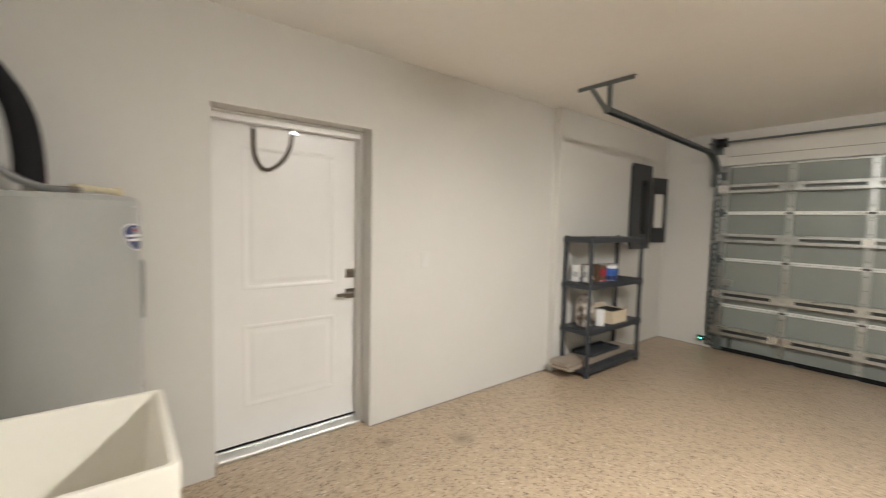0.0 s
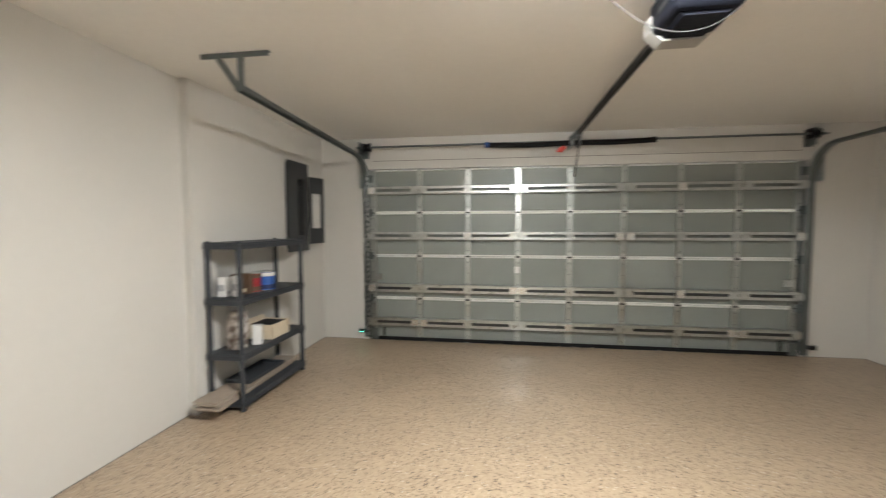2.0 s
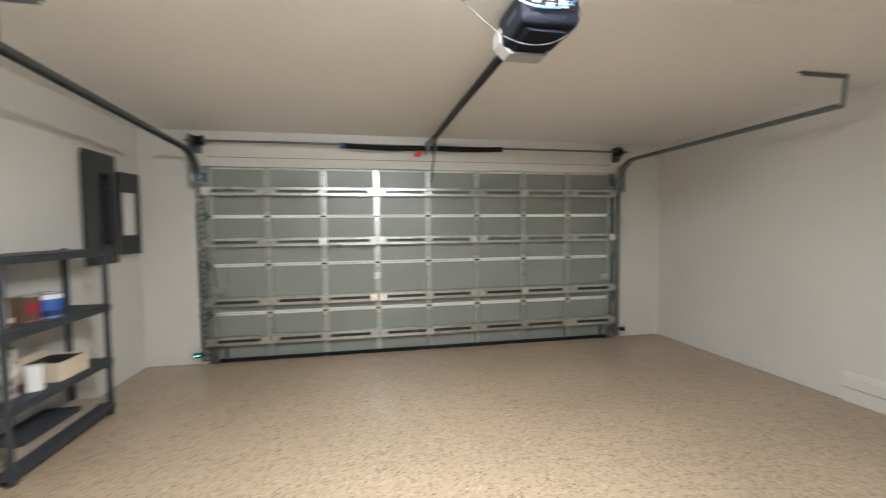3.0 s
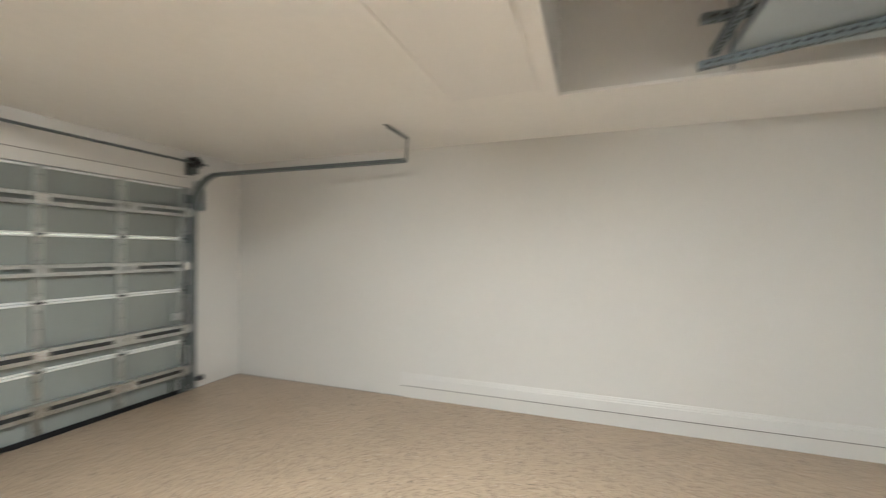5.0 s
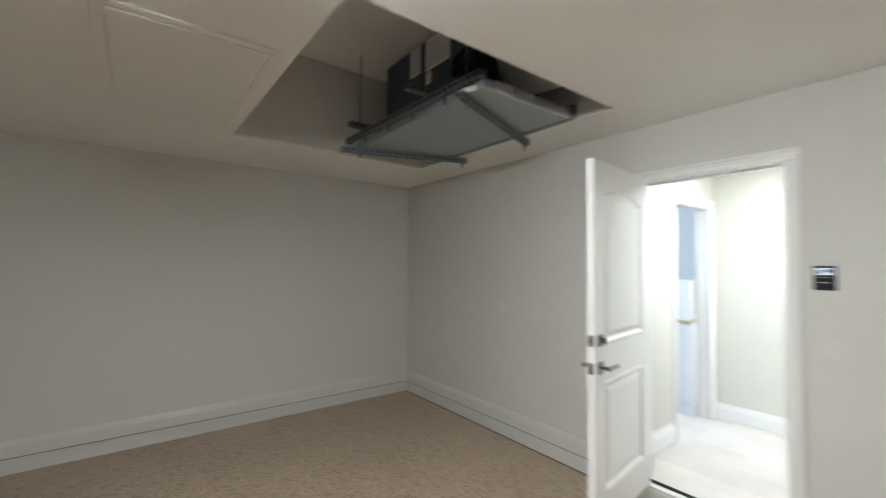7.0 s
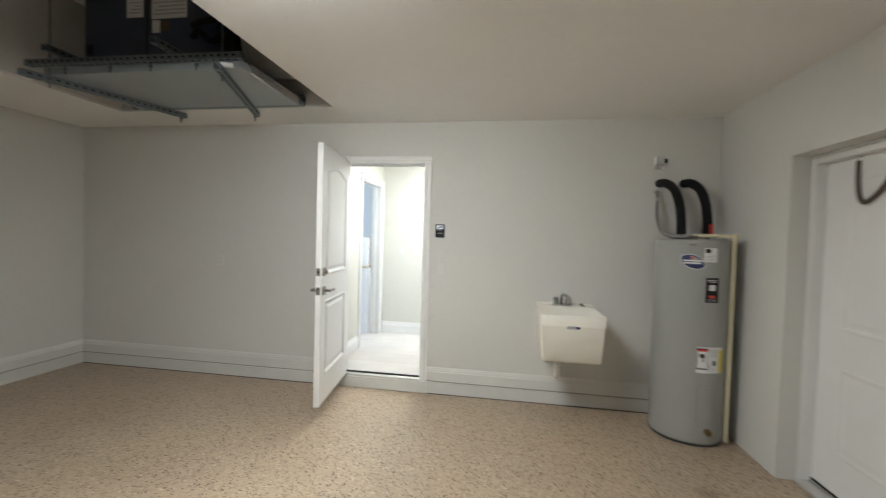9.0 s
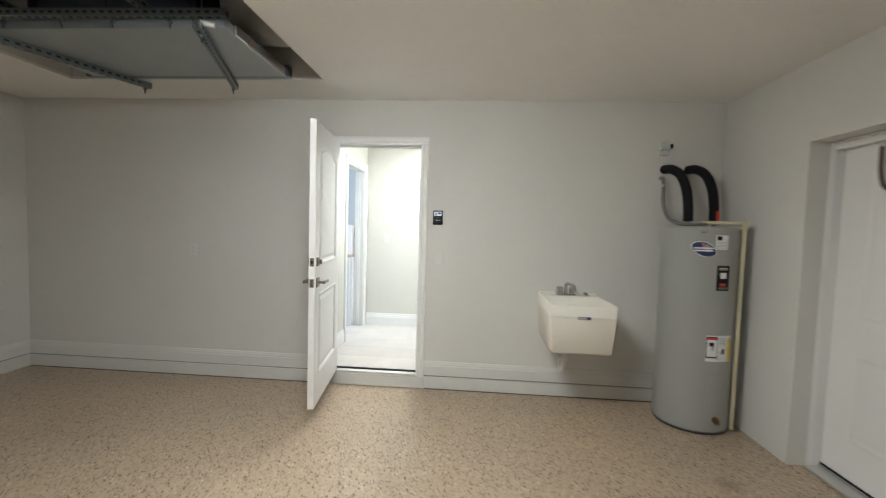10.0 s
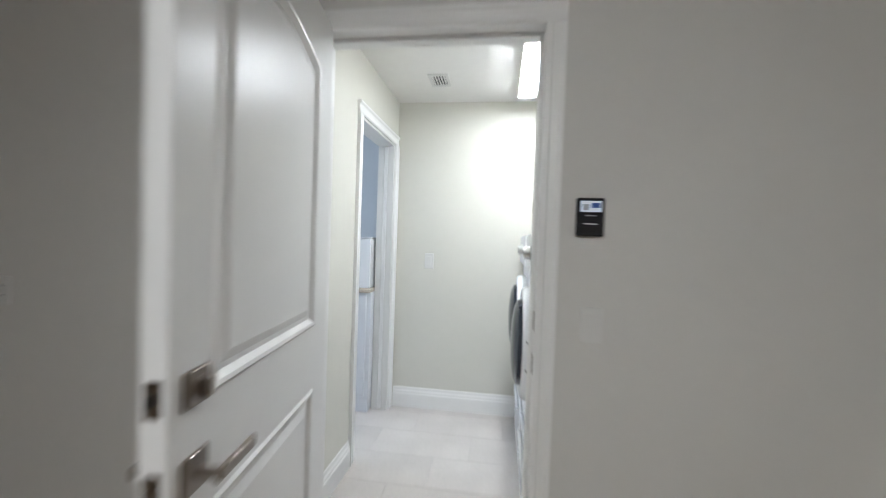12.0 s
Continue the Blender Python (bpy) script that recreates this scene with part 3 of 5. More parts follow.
# ---- opener ----
opener = thing("garage_door_opener", "black garage door opener hanging from the ceiling with loose cables", "door opener", at=(0.085, 3.12, 2.295))
bm = bmesh.new()
box(bm, (-0.14, -0.17, 0.03), (0.14, 0.16, 0.19), 0.028, segments=3)
part("housing", bm, OPENER, opener, smooth=40)
bm = bmesh.new()
prism(bm, [(-0.135, 0.06), (-0.085, 0.014), (0.085, 0.014), (0.135, 0.06)], -0.12, 0.15)
part("lower_cover", bm, OPENER, opener)
bm = bmesh.new()
prism(bm, [(-0.152, 0.12), (-0.150, 0.055), (-0.095, 0.004), (0.095, 0.004), (0.150, 0.055), (0.152, 0.12)], 0.10, 0.20)
part("light_lens", bm, LENS, opener, "white frosted light cover")
piece("back_panel", (-0.10, -0.1735, 0.085), (0.115, -0.1705, 0.175), BLACK, opener, 0.001, "black label panel with terminals")
for k in range(14):
    x, z = -0.07 + 0.062 * (k % 3), 0.095 + 0.014 * (k // 3)
    piece("label", (x - 0.022, -0.1748, z), (x + 0.022 - 0.008 * (k % 2), -0.1738, z + (0.009 if k % 4 else 0.004)), PAPER if k % 3 else GREYPRINT, opener)
for x, z in ((0.095, 0.15), (0.105, 0.13), (0.095, 0.11)):
    bar("terminal", (x, -0.180, z), (x, -0.173, z), 0.006, BRIGHT, opener, seg=8)
for x in (-0.06, 0.08):
    bar("screw", (x, -0.175, 0.062), (x, -0.168, 0.062), 0.007, RUBBER, opener, seg=8)
piece("side_label", (-0.1425, -0.10, 0.09), (-0.1405, 0.02, 0.115), PANEL_GREY, opener)
for x in (-0.11, 0.11):
    piece("hanging_strap", (x - 0.015, 0.0, 0.17), (x + 0.015, 0.003, 0.1995), GALV, opener)
bm = bmesh.new()
sweep(bm, [(-0.03, 0.16, 0.12), (-0.05, 1.4, 0.12), (-0.06, 2.58, 0.115)], [(-0.018, -0.02), (0.018, -0.02), (0.018, 0.02), (-0.018, 0.02)])
part("rail", bm, BLACK, opener, "black steel drive rail")
bm = bmesh.new()
box(bm, (-0.09, 2.50, 0.085), (-0.03, 2.70, 0.14), 0.004)
box(bm, (-0.10, 2.62, 0.01), (-0.09, 2.879, 0.13), 0.001)
box(bm, (-0.03, 2.62, 0.01), (-0.02, 2.879, 0.13), 0.001)
part("header_bracket", bm, GALV_DARK, opener)
bm = bmesh.new()
sweep(bm, [(-0.05, 2.56, 0.09), (-0.05, 2.62, -0.05), (-0.05, 2.80, -0.25), (-0.05, 2.85, -0.31)], [(-0.016, -0.005), (0.016, -0.005), (0.016, 0.005), (-0.016, 0.005)], side=(1, 0, 0))
part("door_arm", bm, PANEL_GREY, opener)
for name, pts, r, mt in (("cable", [(-0.66, -0.26, 0.198), (-0.55, -0.25, 0.15), (-0.46, -0.24, 0.08), (-0.305, -0.24, -0.045), (-0.21, -0.235, -0.09), (-0.11, -0.23, -0.10), (-0.01, -0.22, -0.075), (0.09, -0.20, -0.005), (0.125, -0.19, 0.07), (0.115, -0.178, 0.13)], 0.0026, WIRE_GREY),
                         ("cable", [(-0.34, -0.26, 0.198), (-0.27, -0.24, 0.15), (-0.16, -0.21, 0.09), (-0.05, -0.19, 0.082), (0.03, -0.183, 0.09)], 0.004, WIRE_WHITE),
                         ("cable", [(-0.10, -0.19, 0.082), (-0.03, -0.2, 0.075), (0.05, -0.195, 0.092), (0.10, -0.181, 0.125)], 0.004, WIRE_BLUE)):
    bm = bmesh.new()
    tube(bm, pts, r, 8)
    part(name, bm, mt, opener, smooth=60)


def photo_eye(x, lit):
    e = thing("safety_sensor", "small black safety sensor on a bracket beside the door", "sensor", "door safety sensors", at=(x, YG, 0.12))
    s = 1 if x < 0 else -1
    piece("bracket", (-0.05, -0.06, -0.02), (0.05, -0.057, 0.02), GALV_DARK, e, 0.001)
    piece("bracket_foot", (-s * 0.05 - 0.002, -0.06, -0.02), (-s * 0.05 + 0.002, 0.0, 0.02), GALV_DARK, e)
    piece("housing", (-0.03, -0.10, -0.022), (0.03, -0.061, 0.022), BLACK, e, 0.006)
    if lit:
        piece("led", (-0.018, -0.1035, -0.004), (0.018, -0.1005, 0.003), GREEN_LED, e, 0.001, "green glowing light")


photo_eye(-2.49, True)
photo_eye(2.50, False)

# ---- side door to the outside ----
sd = tagged(new("door_1"), "closed white two-panel exterior door with lever handle", "door", kind="structure")
sd.location = (XL - 0.172, 0, 0)
y0, y1, zt = dy0 + 0.024, dy1 - 0.024, dz - 0.05


def raised_panel(bm, w0, w1, z0, z1, arch=0.0, deep=1.0):
    """Moulded frame and field of a door panel, in the plane across (w) and up (z), standing out of u = 0."""
    def outline(inset):
        o = [(w0 + inset, z0 + inset), (w1 - inset, z0 + inset)]
        if arch:
            for k in range(9):
                a = k / 8
                o.append((w1 - inset - (w1 - w0 - 2 * inset) * a, z1 - inset - arch + arch * math.sin(math.pi * a)))
        else:
            o += [(w1 - inset, z1 - inset), (w0 + inset, z1 - inset)]
        return o
    levels = [(0.0, 0.0), (0.007, 0.006), (0.016, 0.004), (0.028, -0.007), (0.040, -0.007), (0.062, 0.001)]
    rings = [[bm.verts.new((h * deep, w, z)) for w, z in outline(i)] for i, h in levels]
    for a, b in zip(rings, rings[1:]):
        for k in range(len(a)):
            j = (k + 1) % len(a)
            bm.faces.new((a[k], a[j], b[j], b[k]))
    bm.faces.new(rings[-1])


def panel_door(w, h, panels, thick, deep=1.0):
    """A slab in the plane of y and z with moulded panels on both faces, as one mesh with holes left for the panels."""
    bm = bmesh.new()
    zs = sorted({0, h, *[z for p in panels for z in p[2:4]]})
    for sgn in (1, -1):
        sub = bmesh.new()
        lo, hi = panels[0][0], panels[0][1]
        for a, b in zip(zs, zs[1:]):
            hit = [p for p in panels if p[2] <= a and p[3] >= b]
            spans = [(0, lo), (hi, w)] if hit else [(0, w)]
            for s0, s1 in spans:
                sub.faces.new([sub.verts.new((0, y, z)) for y, z in ((s0, a), (s1, a), (s1, b), (s0, b))])
        for w0, w1, z0, z1, arch in panels:
            if arch:
                top = [(w1 - (w1 - w0) * k / 8, z1 - arch + arch * math.sin(math.pi * k / 8)) for k in range(9)]
                sub.faces.new([sub.verts.new((0, y, z)) for y, z in [(w0, z1), (w0, z1 - arch)][:1] + top[::-1] + [(w1, z1)]])
            raised_panel(sub, w0, w1, z0, z1, arch, deep)
        for v in sub.verts:
            v.co = Vector((sgn * (thick / 2 + v.co.x), v.co.y, v.co.z))
        tmp = bpy.data.meshes.new("tmp")
        sub.to_mesh(tmp)
        sub.free()
        bm.from_mesh(tmp)
        bpy.data.meshes.remove(tmp)
    t = thick / 2
    for q in (((-t, 0, 0), (t, 0, 0), (t, 0, h), (-t, 0, h)), ((-t, w, 0), (t, w, 0), (t, w, h), (-t, w, h)), ((-t, 0, 0), (t, 0, 0), (t, w, 0), (-t, w, 0)), ((-t, 0, h), (t, 0, h), (t, w, h), (-t, w, h))):
        bm.faces.new([bm.verts.new(p) for p in q])
    bmesh.ops.remove_doubles(bm, verts=bm.verts, dist=0.0002)
    return bm


slab = part("slab", panel_door(y1 - y0, zt - 0.045, [(0.16, y1 - y0 - 0.15, 0.22, 0.725, 0), (0.16, y1 - y0 - 0.15, 0.935, zt - 0.045 - 0.12, 0)], 0.044, 0.32), DOOR_PAINT, sd)
slab.location = (-0.035, y0, 0.045)


def lever_set(parent, out, along, at, z, mat=NICKEL):
    """A square rose with a lever; out: the way out of the door (x), along: the way the lever points (y)."""
    h = bmesh.new()
    x, y = at
    box(h, (x, y - 0.033, z - 0.033), (x + out * 0.009, y + 0.033, z + 0.033), 0.002)
    rod(h, (x, y, z), (x + out * 0.052, y, z), 0.010, 12)
    box(h, (x + out * 0.043, y - along * 0.012, z - 0.011), (x + out * 0.056, y + along * 0.115, z + 0.011), 0.003)
    return part("lever_handle", h, mat, parent, "satin nickel lever handle", smooth=40)


def bolt_set(parent, out, at, z, thumb=True):
    h = bmesh.new()
    x, y = at
    box(h, (x, y - 0.031, z - 0.031), (x + out * 0.010, y + 0.031, z + 0.031), 0.002)
    rod(h, (x, y, z), (x + out * 0.016, y, z), 0.017, 16)
    if thumb:
        box(h, (x + out * 0.014, y - 0.004, z - 0.016), (x + out * 0.032, y + 0.004, z + 0.016), 0.002)
    return part("deadbolt", h, NICKEL, parent, "satin nickel deadbolt", smooth=40)


lever_set(sd, 1, -1, (-0.007, y1 - 0.045), 0.905)
bolt_set(sd, 1, (-0.007, y1 - 0.045), 1.045)
fr = bmesh.new()
for a, b in (((-0.14, dy0 + 0.002, 0.0), (0.045, dy0 + 0.022, dz - 0.002)), ((-0.14, dy1 - 0.022, 0.0), (0.045, dy1 - 0.002, dz - 0.002)), ((-0.14, dy0 + 0.022, dz - 0.05), (0.045, dy1 - 0.022, dz - 0.002))):
    box(fr, a, b, 0.003)
for a, b in (((0.045, dy0 + 0.002, 0.0), (0.059, dy0 + 0.018, dz - 0.002)), ((0.045, dy1 - 0.018, 0.0), (0.059, dy1 - 0.002, dz - 0.002)), ((0.045, dy0 + 0.018, dz - 0.016), (0.059, dy1 - 0.018, dz - 0.002))):
    box(fr, a, b, 0.003)
part("door_frame", fr, DOOR_PAINT, sd)
th = bmesh.new()
box(th, (-0.10, dy0 + 0.024, 0.0), (0.087, dy1 - 0.024, 0.022), 0.006)
box(th, (-0.03, dy0 + 0.024, 0.022), (0.0, dy1 - 0.024, 0.032), 0.002)
part("threshold", th, ALU, sd, "worn aluminium threshold")
piece("sweep", (-0.05, y0, 0.0325), (-0.008, y1, 0.0445), RUBBER, sd)
piece("outer_skin", (-0.2, dy0 - 0.1, 0), (-0.145, dy1 + 0.1, dz + 0.1), DOOR_PAINT, sd)
loop = thing("alarm_cord", "brown armoured alarm cord looped from frame to door", "cord", at=(XL - 0.177, 0.008, 0))
bm = bmesh.new()
tube(bm, [(0, 1.175, 1.93), (0, 1.18, 1.8), (0.008, 1.21, 1.72), (0.012, 1.255, 1.70), (0.01, 1.33, 1.75), (0.0, 1.385, 1.84), (-0.005, 1.405, 1.94)], 0.0115, 10)
part("cord", bm, TWINE, loop, smooth=60)
piece("frame_clip", (-0.012, 1.155, 1.945), (0.018, 1.195, 1.985), PLATE, loop, 0.002)
bar("ferrule", (0, 1.175, 1.86), (0, 1.175, 1.948), 0.008, BRIGHT, loop)
piece("door_clip", (-0.016, 1.385, 1.925), (0.012, 1.43, 1.955), GALV, loop, 0.002)

# ---- door to the house ----
hd = tagged(new("door_2"), "open white two-panel arched-top interior door", "door", kind="structure")
hd.matrix_world = Matrix.Translation((ox1 - 0.008, YB + 0.012, 0.128)) @ Matrix.Rotation(math.atan2(0.1065, 0.80), 4, "Z") @ Matrix.Translation((-0.02, 0, 0))
DW, DH = 0.806, 2.0
part("slab", panel_door(DW, DH, [(0.125, DW - 0.115, 0.21, 0.80, 0), (0.125, DW - 0.115, 1.0, DH - 0.13, 0.055)], 0.042), DOOR_PAINT, hd)
for s in (-1, 1):
    lever_set(hd, s, -1, (s * 0.0215, DW - 0.065), 0.885)
    bolt_set(hd, s, (s * 0.0215, DW - 0.065), 1.03, s < 0)
for z in (0.885, 1.03):
    e = bmesh.new()
    box(e, (-0.0135, DW - 0.001, z - 0.029), (0.0135, DW + 0.002, z + 0.029), 0.0005)
    part("edge_plate", e, NICKEL, hd)
    piece("latch", (-0.007, DW + 0.002, z - 0.009), (0.007, DW + (0.011 if z < 1 else 0.004), z + 0.009), GAP if z > 1 else NICKEL, hd, 0.001)
for z in (0.2, 1.0, 1.8):
    bar("hinge_knuckle", (0.016, -0.006, z - 0.045), (0.016, -0.006, z + 0.045), 0.007, NICKEL, hd)

frame2 = tagged(new("door_frame"), "white moulded casing and jamb of the house door", "door frame", kind="structure")


def casing(bm, a, b, out, inward, width=0.066):
    """A moulded casing board from a to b; out: away from the wall; inward: towards the opening."""
    prof = [(0, 0), (0, 0.010), (0.006, 0.015), (0.020, 0.015), (0.026, 0.011), (0.046, 0.013), (0.056, 0.020), (width, 0.020), (width, 0)]
    a, b, out, inward = Vector(a), Vector(b), Vector(out), Vector(inward)
    ra = [bm.verts.new(a - inward * u + out * v) for u, v in prof]
    rb = [bm.verts.new(b - inward * u + out * v) for u, v in prof]
    for k in range(len(prof)):
        j = (k + 1) % len(prof)
        bm.faces.new((ra[k], ra[j], rb[j], rb[k]))
    bm.faces.new(ra)
    bm.faces.new(rb[::-1])


for name, a, b, w in (("side_casing", (ox0, YB, 0.105), (ox0, YB, oz), (1, 0, 0)), ("side_casing", (ox1, YB, 0.105), (ox1, YB, oz), (-1, 0, 0)), ("head_casing", (ox0 - 0.066, YB, oz), (ox1 + 0.066, YB, oz), (0, 0, -1))):
    bm = bmesh.new()
    casing(bm, a, b, (0, 1, 0), w)
    part(name, bm, CASING, frame2)
jb = bmesh.new()
for a, b in (((ox0 - 0.02, YB - 0.135, 0.13), (ox0 - 0.002, YB - 0.001, oz)), ((ox1 + 0.002, YB - 0.135, 0.13), (ox1 + 0.02, YB - 0.001, oz)), ((ox0 - 0.02, YB - 0.135, oz + 0.002), (ox1 + 0.02, YB - 0.001, oz + 0.02)),
             ((ox0 - 0.002, YB - 0.09, 0.13), (ox0 + 0.012, YB - 0.05, oz)), ((ox1 - 0.012, YB - 0.09, 0.13), (ox1 + 0.002, YB - 0.05, oz)), ((ox0 + 0.012, YB - 0.09, oz - 0.012), (ox1 - 0.012, YB - 0.05, oz + 0.002))):
    box(jb, a, b, 0.001)
part("jamb", jb, CASING, frame2)
for z in (1.013, 1.158):
    piece("strike_plate", (ox0 - 0.002, YB - 0.045, z - 0.03), (ox0 + 0.001, YB - 0.012, z + 0.03), NICKEL, frame2)
st = bmesh.new()
box(st, (ox0 - 0.066, YB - 0.12, 0.0), (ox1 + 0.066, YB + 0.014, 0.104), 0.003)
part("step", st, CURB, frame2, "white painted step under the door")
piece("sill", (ox0 - 0.02, YB - 0.06, 0.1045), (ox1 + 0.02, YB + 0.012, 0.126), TRIM, frame2, 0.003)
piece("threshold", (ox0, YB - 0.12, 0.1265), (ox1, YB - 0.061, 0.134), TILE, frame2, 0.002, "pale stone threshold")
piece("threshold_strip", (ox0, YB - 0.06, 0.1265), (ox1, YB - 0.032, 0.137), GAP, frame2, 0.002, "dark metal threshold strip")

# ---- laundry room ----
LX, LY, LZ, LF = 0.31, -1.64, 2.445, 0.122
setting("floor_laundry", boxes(((-1.6, LY - 0.1, 0.0), (LX + 0.12, YB - 0.121, LF - 0.006))), GROUT, "pale grout bed of the laundry floor", "floor")
setting("wall_laundry_far", boxes(((-1.6, LY - 0.12, 0), (LX, LY, LZ))), CREAM_WALL, "pale cream laundry room wall", "wall")
py0, py1, pz = -1.545, -0.82, 2.105
setting("wall_laundry_side", boxes(((LX, py1, 0), (LX + 0.12, YB - 0.12, LZ)), ((LX, LY - 0.12, 0), (LX + 0.12, py0, LZ)), ((LX, py0, pz), (LX + 0.12, py1, LZ))), CREAM_WALL, "pale cream laundry wall with a pocket door opening", "wall")
setting("wall_laundry_end", boxes(((-1.7, LY - 0.12, 0), (-1.6, YB - 0.12, LZ))), CREAM_WALL, "pale cream laundry wall behind the machines", "wall")
setting("wall_laundry_front", boxes(((-1.6, YB - 0.14, 0), (ox0 - 0.021, YB - 0.121, LZ)), ((ox1 + 0.021, YB - 0.14, 0), (LX, YB - 0.121, LZ)), ((ox0 - 0.021, YB - 0.14, oz + 0.021), (ox1 + 0.021, YB - 0.121, LZ))), CREAM_WALL, "pale cream laundry wall beside the garage door", "wall")
setting("ceiling_laundry", boxes(((-1.7, LY - 0.12, LZ), (LX + 0.12, YB - 0.121, LZ + 0.04))), CEIL, "white laundry room ceiling", "ceiling")


def house_base(n, a, b, face):
    bm = bmesh.new()
    a, b, face = Vector((*a, LF)), Vector((*b, LF)), Vector((*face, 0))
    prof = [(0, 0), (0.015, 0), (0.015, 0.10), (0.011, 0.108), (0.011, 0.118), (0.006, 0.13), (0.004, 0.148), (0, 0.152)]
    ra = [bm.verts.new(a + face * u + Vector((0, 0, v))) for u, v in prof]
    rb = [bm.verts.new(b + face * u + Vector((0, 0, v))) for u, v in prof]
    for k in range(len(prof)):
        j = (k + 1) % len(prof)
        bm.faces.new((ra[k], ra[j], rb[j], rb[k]))
    bm.faces.new(ra)
    bm.faces.new(rb[::-1])
    setting("baseboard_%d" % n, bm, CASING, "white moulded laundry baseboard", "baseboard")


house_base(4, (-1.6, LY), (LX - 0.02, LY), (0, 1))
house_base(5, (LX, YB - 0.141), (LX, py1 + 0.067), (-1, 0))
frame3 = tagged(new("door_frame"), "white casing of the laundry pocket door opening", "door frame", kind="structure")
for name, a, b, w in (("side_casing", (LX, py0, LF), (LX, py0, pz), (0, 1, 0)), ("side_casing", (LX, py1, LF), (LX, py1, pz), (0, -1, 0)), ("head_casing", (LX, py0 - 0.066, pz), (LX, py1 + 0.066, pz), (0, 0, -1))):
    bm = bmesh.new()
    casing(bm, a, b, (-1, 0, 0), w)
    part(name, bm, CASING, frame3)
jb = bmesh.new()
for a, b in (((LX + 0.001, py0 + 0.001, LF), (LX + 0.045, py0 + 0.016, pz)), ((LX + 0.075, py0 + 0.001, LF), (LX + 0.119, py0 + 0.016, pz)), ((LX + 0.001, py1 - 0.016, LF), (LX + 0.119, py1 - 0.001, pz)), ((LX + 0.001, py0 + 0.016, pz - 0.015), (LX + 0.119, py1 - 0.016, pz - 0.001))):
    box(jb, a, b, 0.001)
part("jamb", jb, TRIM, frame3)
piece("door_edge", (LX + 0.048, py0 + 0.002, LF + 0.01), (LX + 0.072, py0 + 0.014, pz - 0.02), DOOR_PAINT, frame3)
lt = thing("laundry_ceiling_light", "long white laundry ceiling light switched on", "lamp", at=(-0.632, -0.84, LZ))
piece("housing", (-0.06, -0.555, -0.048), (0.06, 0.555, 0), WHITE_PLASTIC, lt, 0.003)
piece("diffuser", (-0.054, -0.55, -0.057), (0.054, 0.55, -0.0485), LAUNDRY_LENS, lt, 0.003, "glowing white lens")
for s in (-1, 1):
    piece("end_cap", (-0.062, s * 0.57 - 0.0145, -0.06), (0.062, s * 0.57 + 0.0145, -0.0005), WHITE_PLASTIC, lt, 0.004)
vent = thing("ceiling_vent", "white slatted ceiling air vent", "vent", at=(-0.065, -1.21, LZ))
vent.scale = (0.64, 0.75, 1.0)
fv = bmesh.new()
for a, b in (((-0.10, -0.13, -0.008), (0.10, -0.10, 0)), ((-0.10, 0.10, -0.008), (0.10, 0.13, 0)), ((-0.10, -0.10, -0.008), (-0.07, 0.10, 0)), ((0.07, -0.10, -0.008), (0.10, 0.10, 0))):
    box(fv, a, b)
part("frame", fv, TRIM, vent)
piece("backing", (-0.07, -0.10, -0.002), (0.07, 0.10, -0.0005), SLOT, vent)
for k in range(5):
    x = -0.056 + k * 0.028
    piece("slat", (-0.0065, -0.10, -0.001), (0.0065, 0.10, 0.001), TRIM, vent, m=Matrix.Translation((x, 0, -0.007)) @ Matrix.Rotation(radians(35), 4, "Y"))


def wall_plate(name, label, at, turn, kind):
    """A switch or outlet plate whose back lies in the plane y = 0 and that looks to +y, turned about z."""
    p = thing(name, label, name.replace("_", " "))
    p.matrix_world = Matrix.Translation(at) @ Matrix.Rotation(radians(turn), 4, "Z")
    piece("cover_plate", (-0.035, 0, -0.058), (0.035, 0.006, 0.058), PLATE, p, 0.003)
    if kind == "switch":
        piece("rocker", (-0.0165, 0.0065, -0.033), (0.0165, 0.009, 0.033), PLATE, p, 0.001)
        piece("rocker_face", (-0.0135, 0.0093, 0.0), (0.0135, 0.0115, 0.029), PLATE, p, 0.0005)
    else:
        for z in (-0.02, 0.02):
            q = bmesh.new()
            rod(q, (0, 0.0065, z), (0, 0.0085, z), 0.0165, 16)
            part("socket", q, PLATE, p)
            for x in (-0.006, 0.006):
                piece("slot", (x - 0.001, 0.0083, z - 0.003), (x + 0.001, 0.0088, z + 0.006), GAP, p)
    return p


wall_plate("light_switch", "white rocker switch on the garage wall beside the house door", (-0.792, YB, 1.16), 0, "switch")
wall_plate("wall_outlet", "white wall outlet on the back garage wall", (1.44, YB, 1.155), 0, "outlet")
wall_plate("light_switch", "white rocker switch beside the exterior door", (XL, 2.31, 1.135), -90, "switch")
wall_plate("light_switch", "white rocker switch on the cream laundry wall", (0.04, LY, 1.25), 0, "switch")

kp = thing("wall_control", "black garage door wall control with small screen", "wall control", at=(-0.773, YB, 1.503))
piece("housing", (-0.042, 0, -0.06), (0.042, 0.02, 0.06), BLACK, kp, 0.005)
piece("screen", (-0.031, 0.0203, 0.016), (0.031, 0.0218, 0.05), SCREEN, kp, 0.0, "lit screen")
for x, z, w, h, m_ in ((-0.014, 0.036, 0.026, 0.016, BLUE), (0.015, 0.03, 0.02, 0.02, GREYPRINT), (0.0, -0.022, 0.04, 0.003, PAPER), (0.0, 0.004, 0.03, 0.003, GREYPRINT)):
    piece("mark", (x - w / 2, 0.0222, z - h / 2), (x + w / 2, 0.0228, z + h / 2), m_, kp)
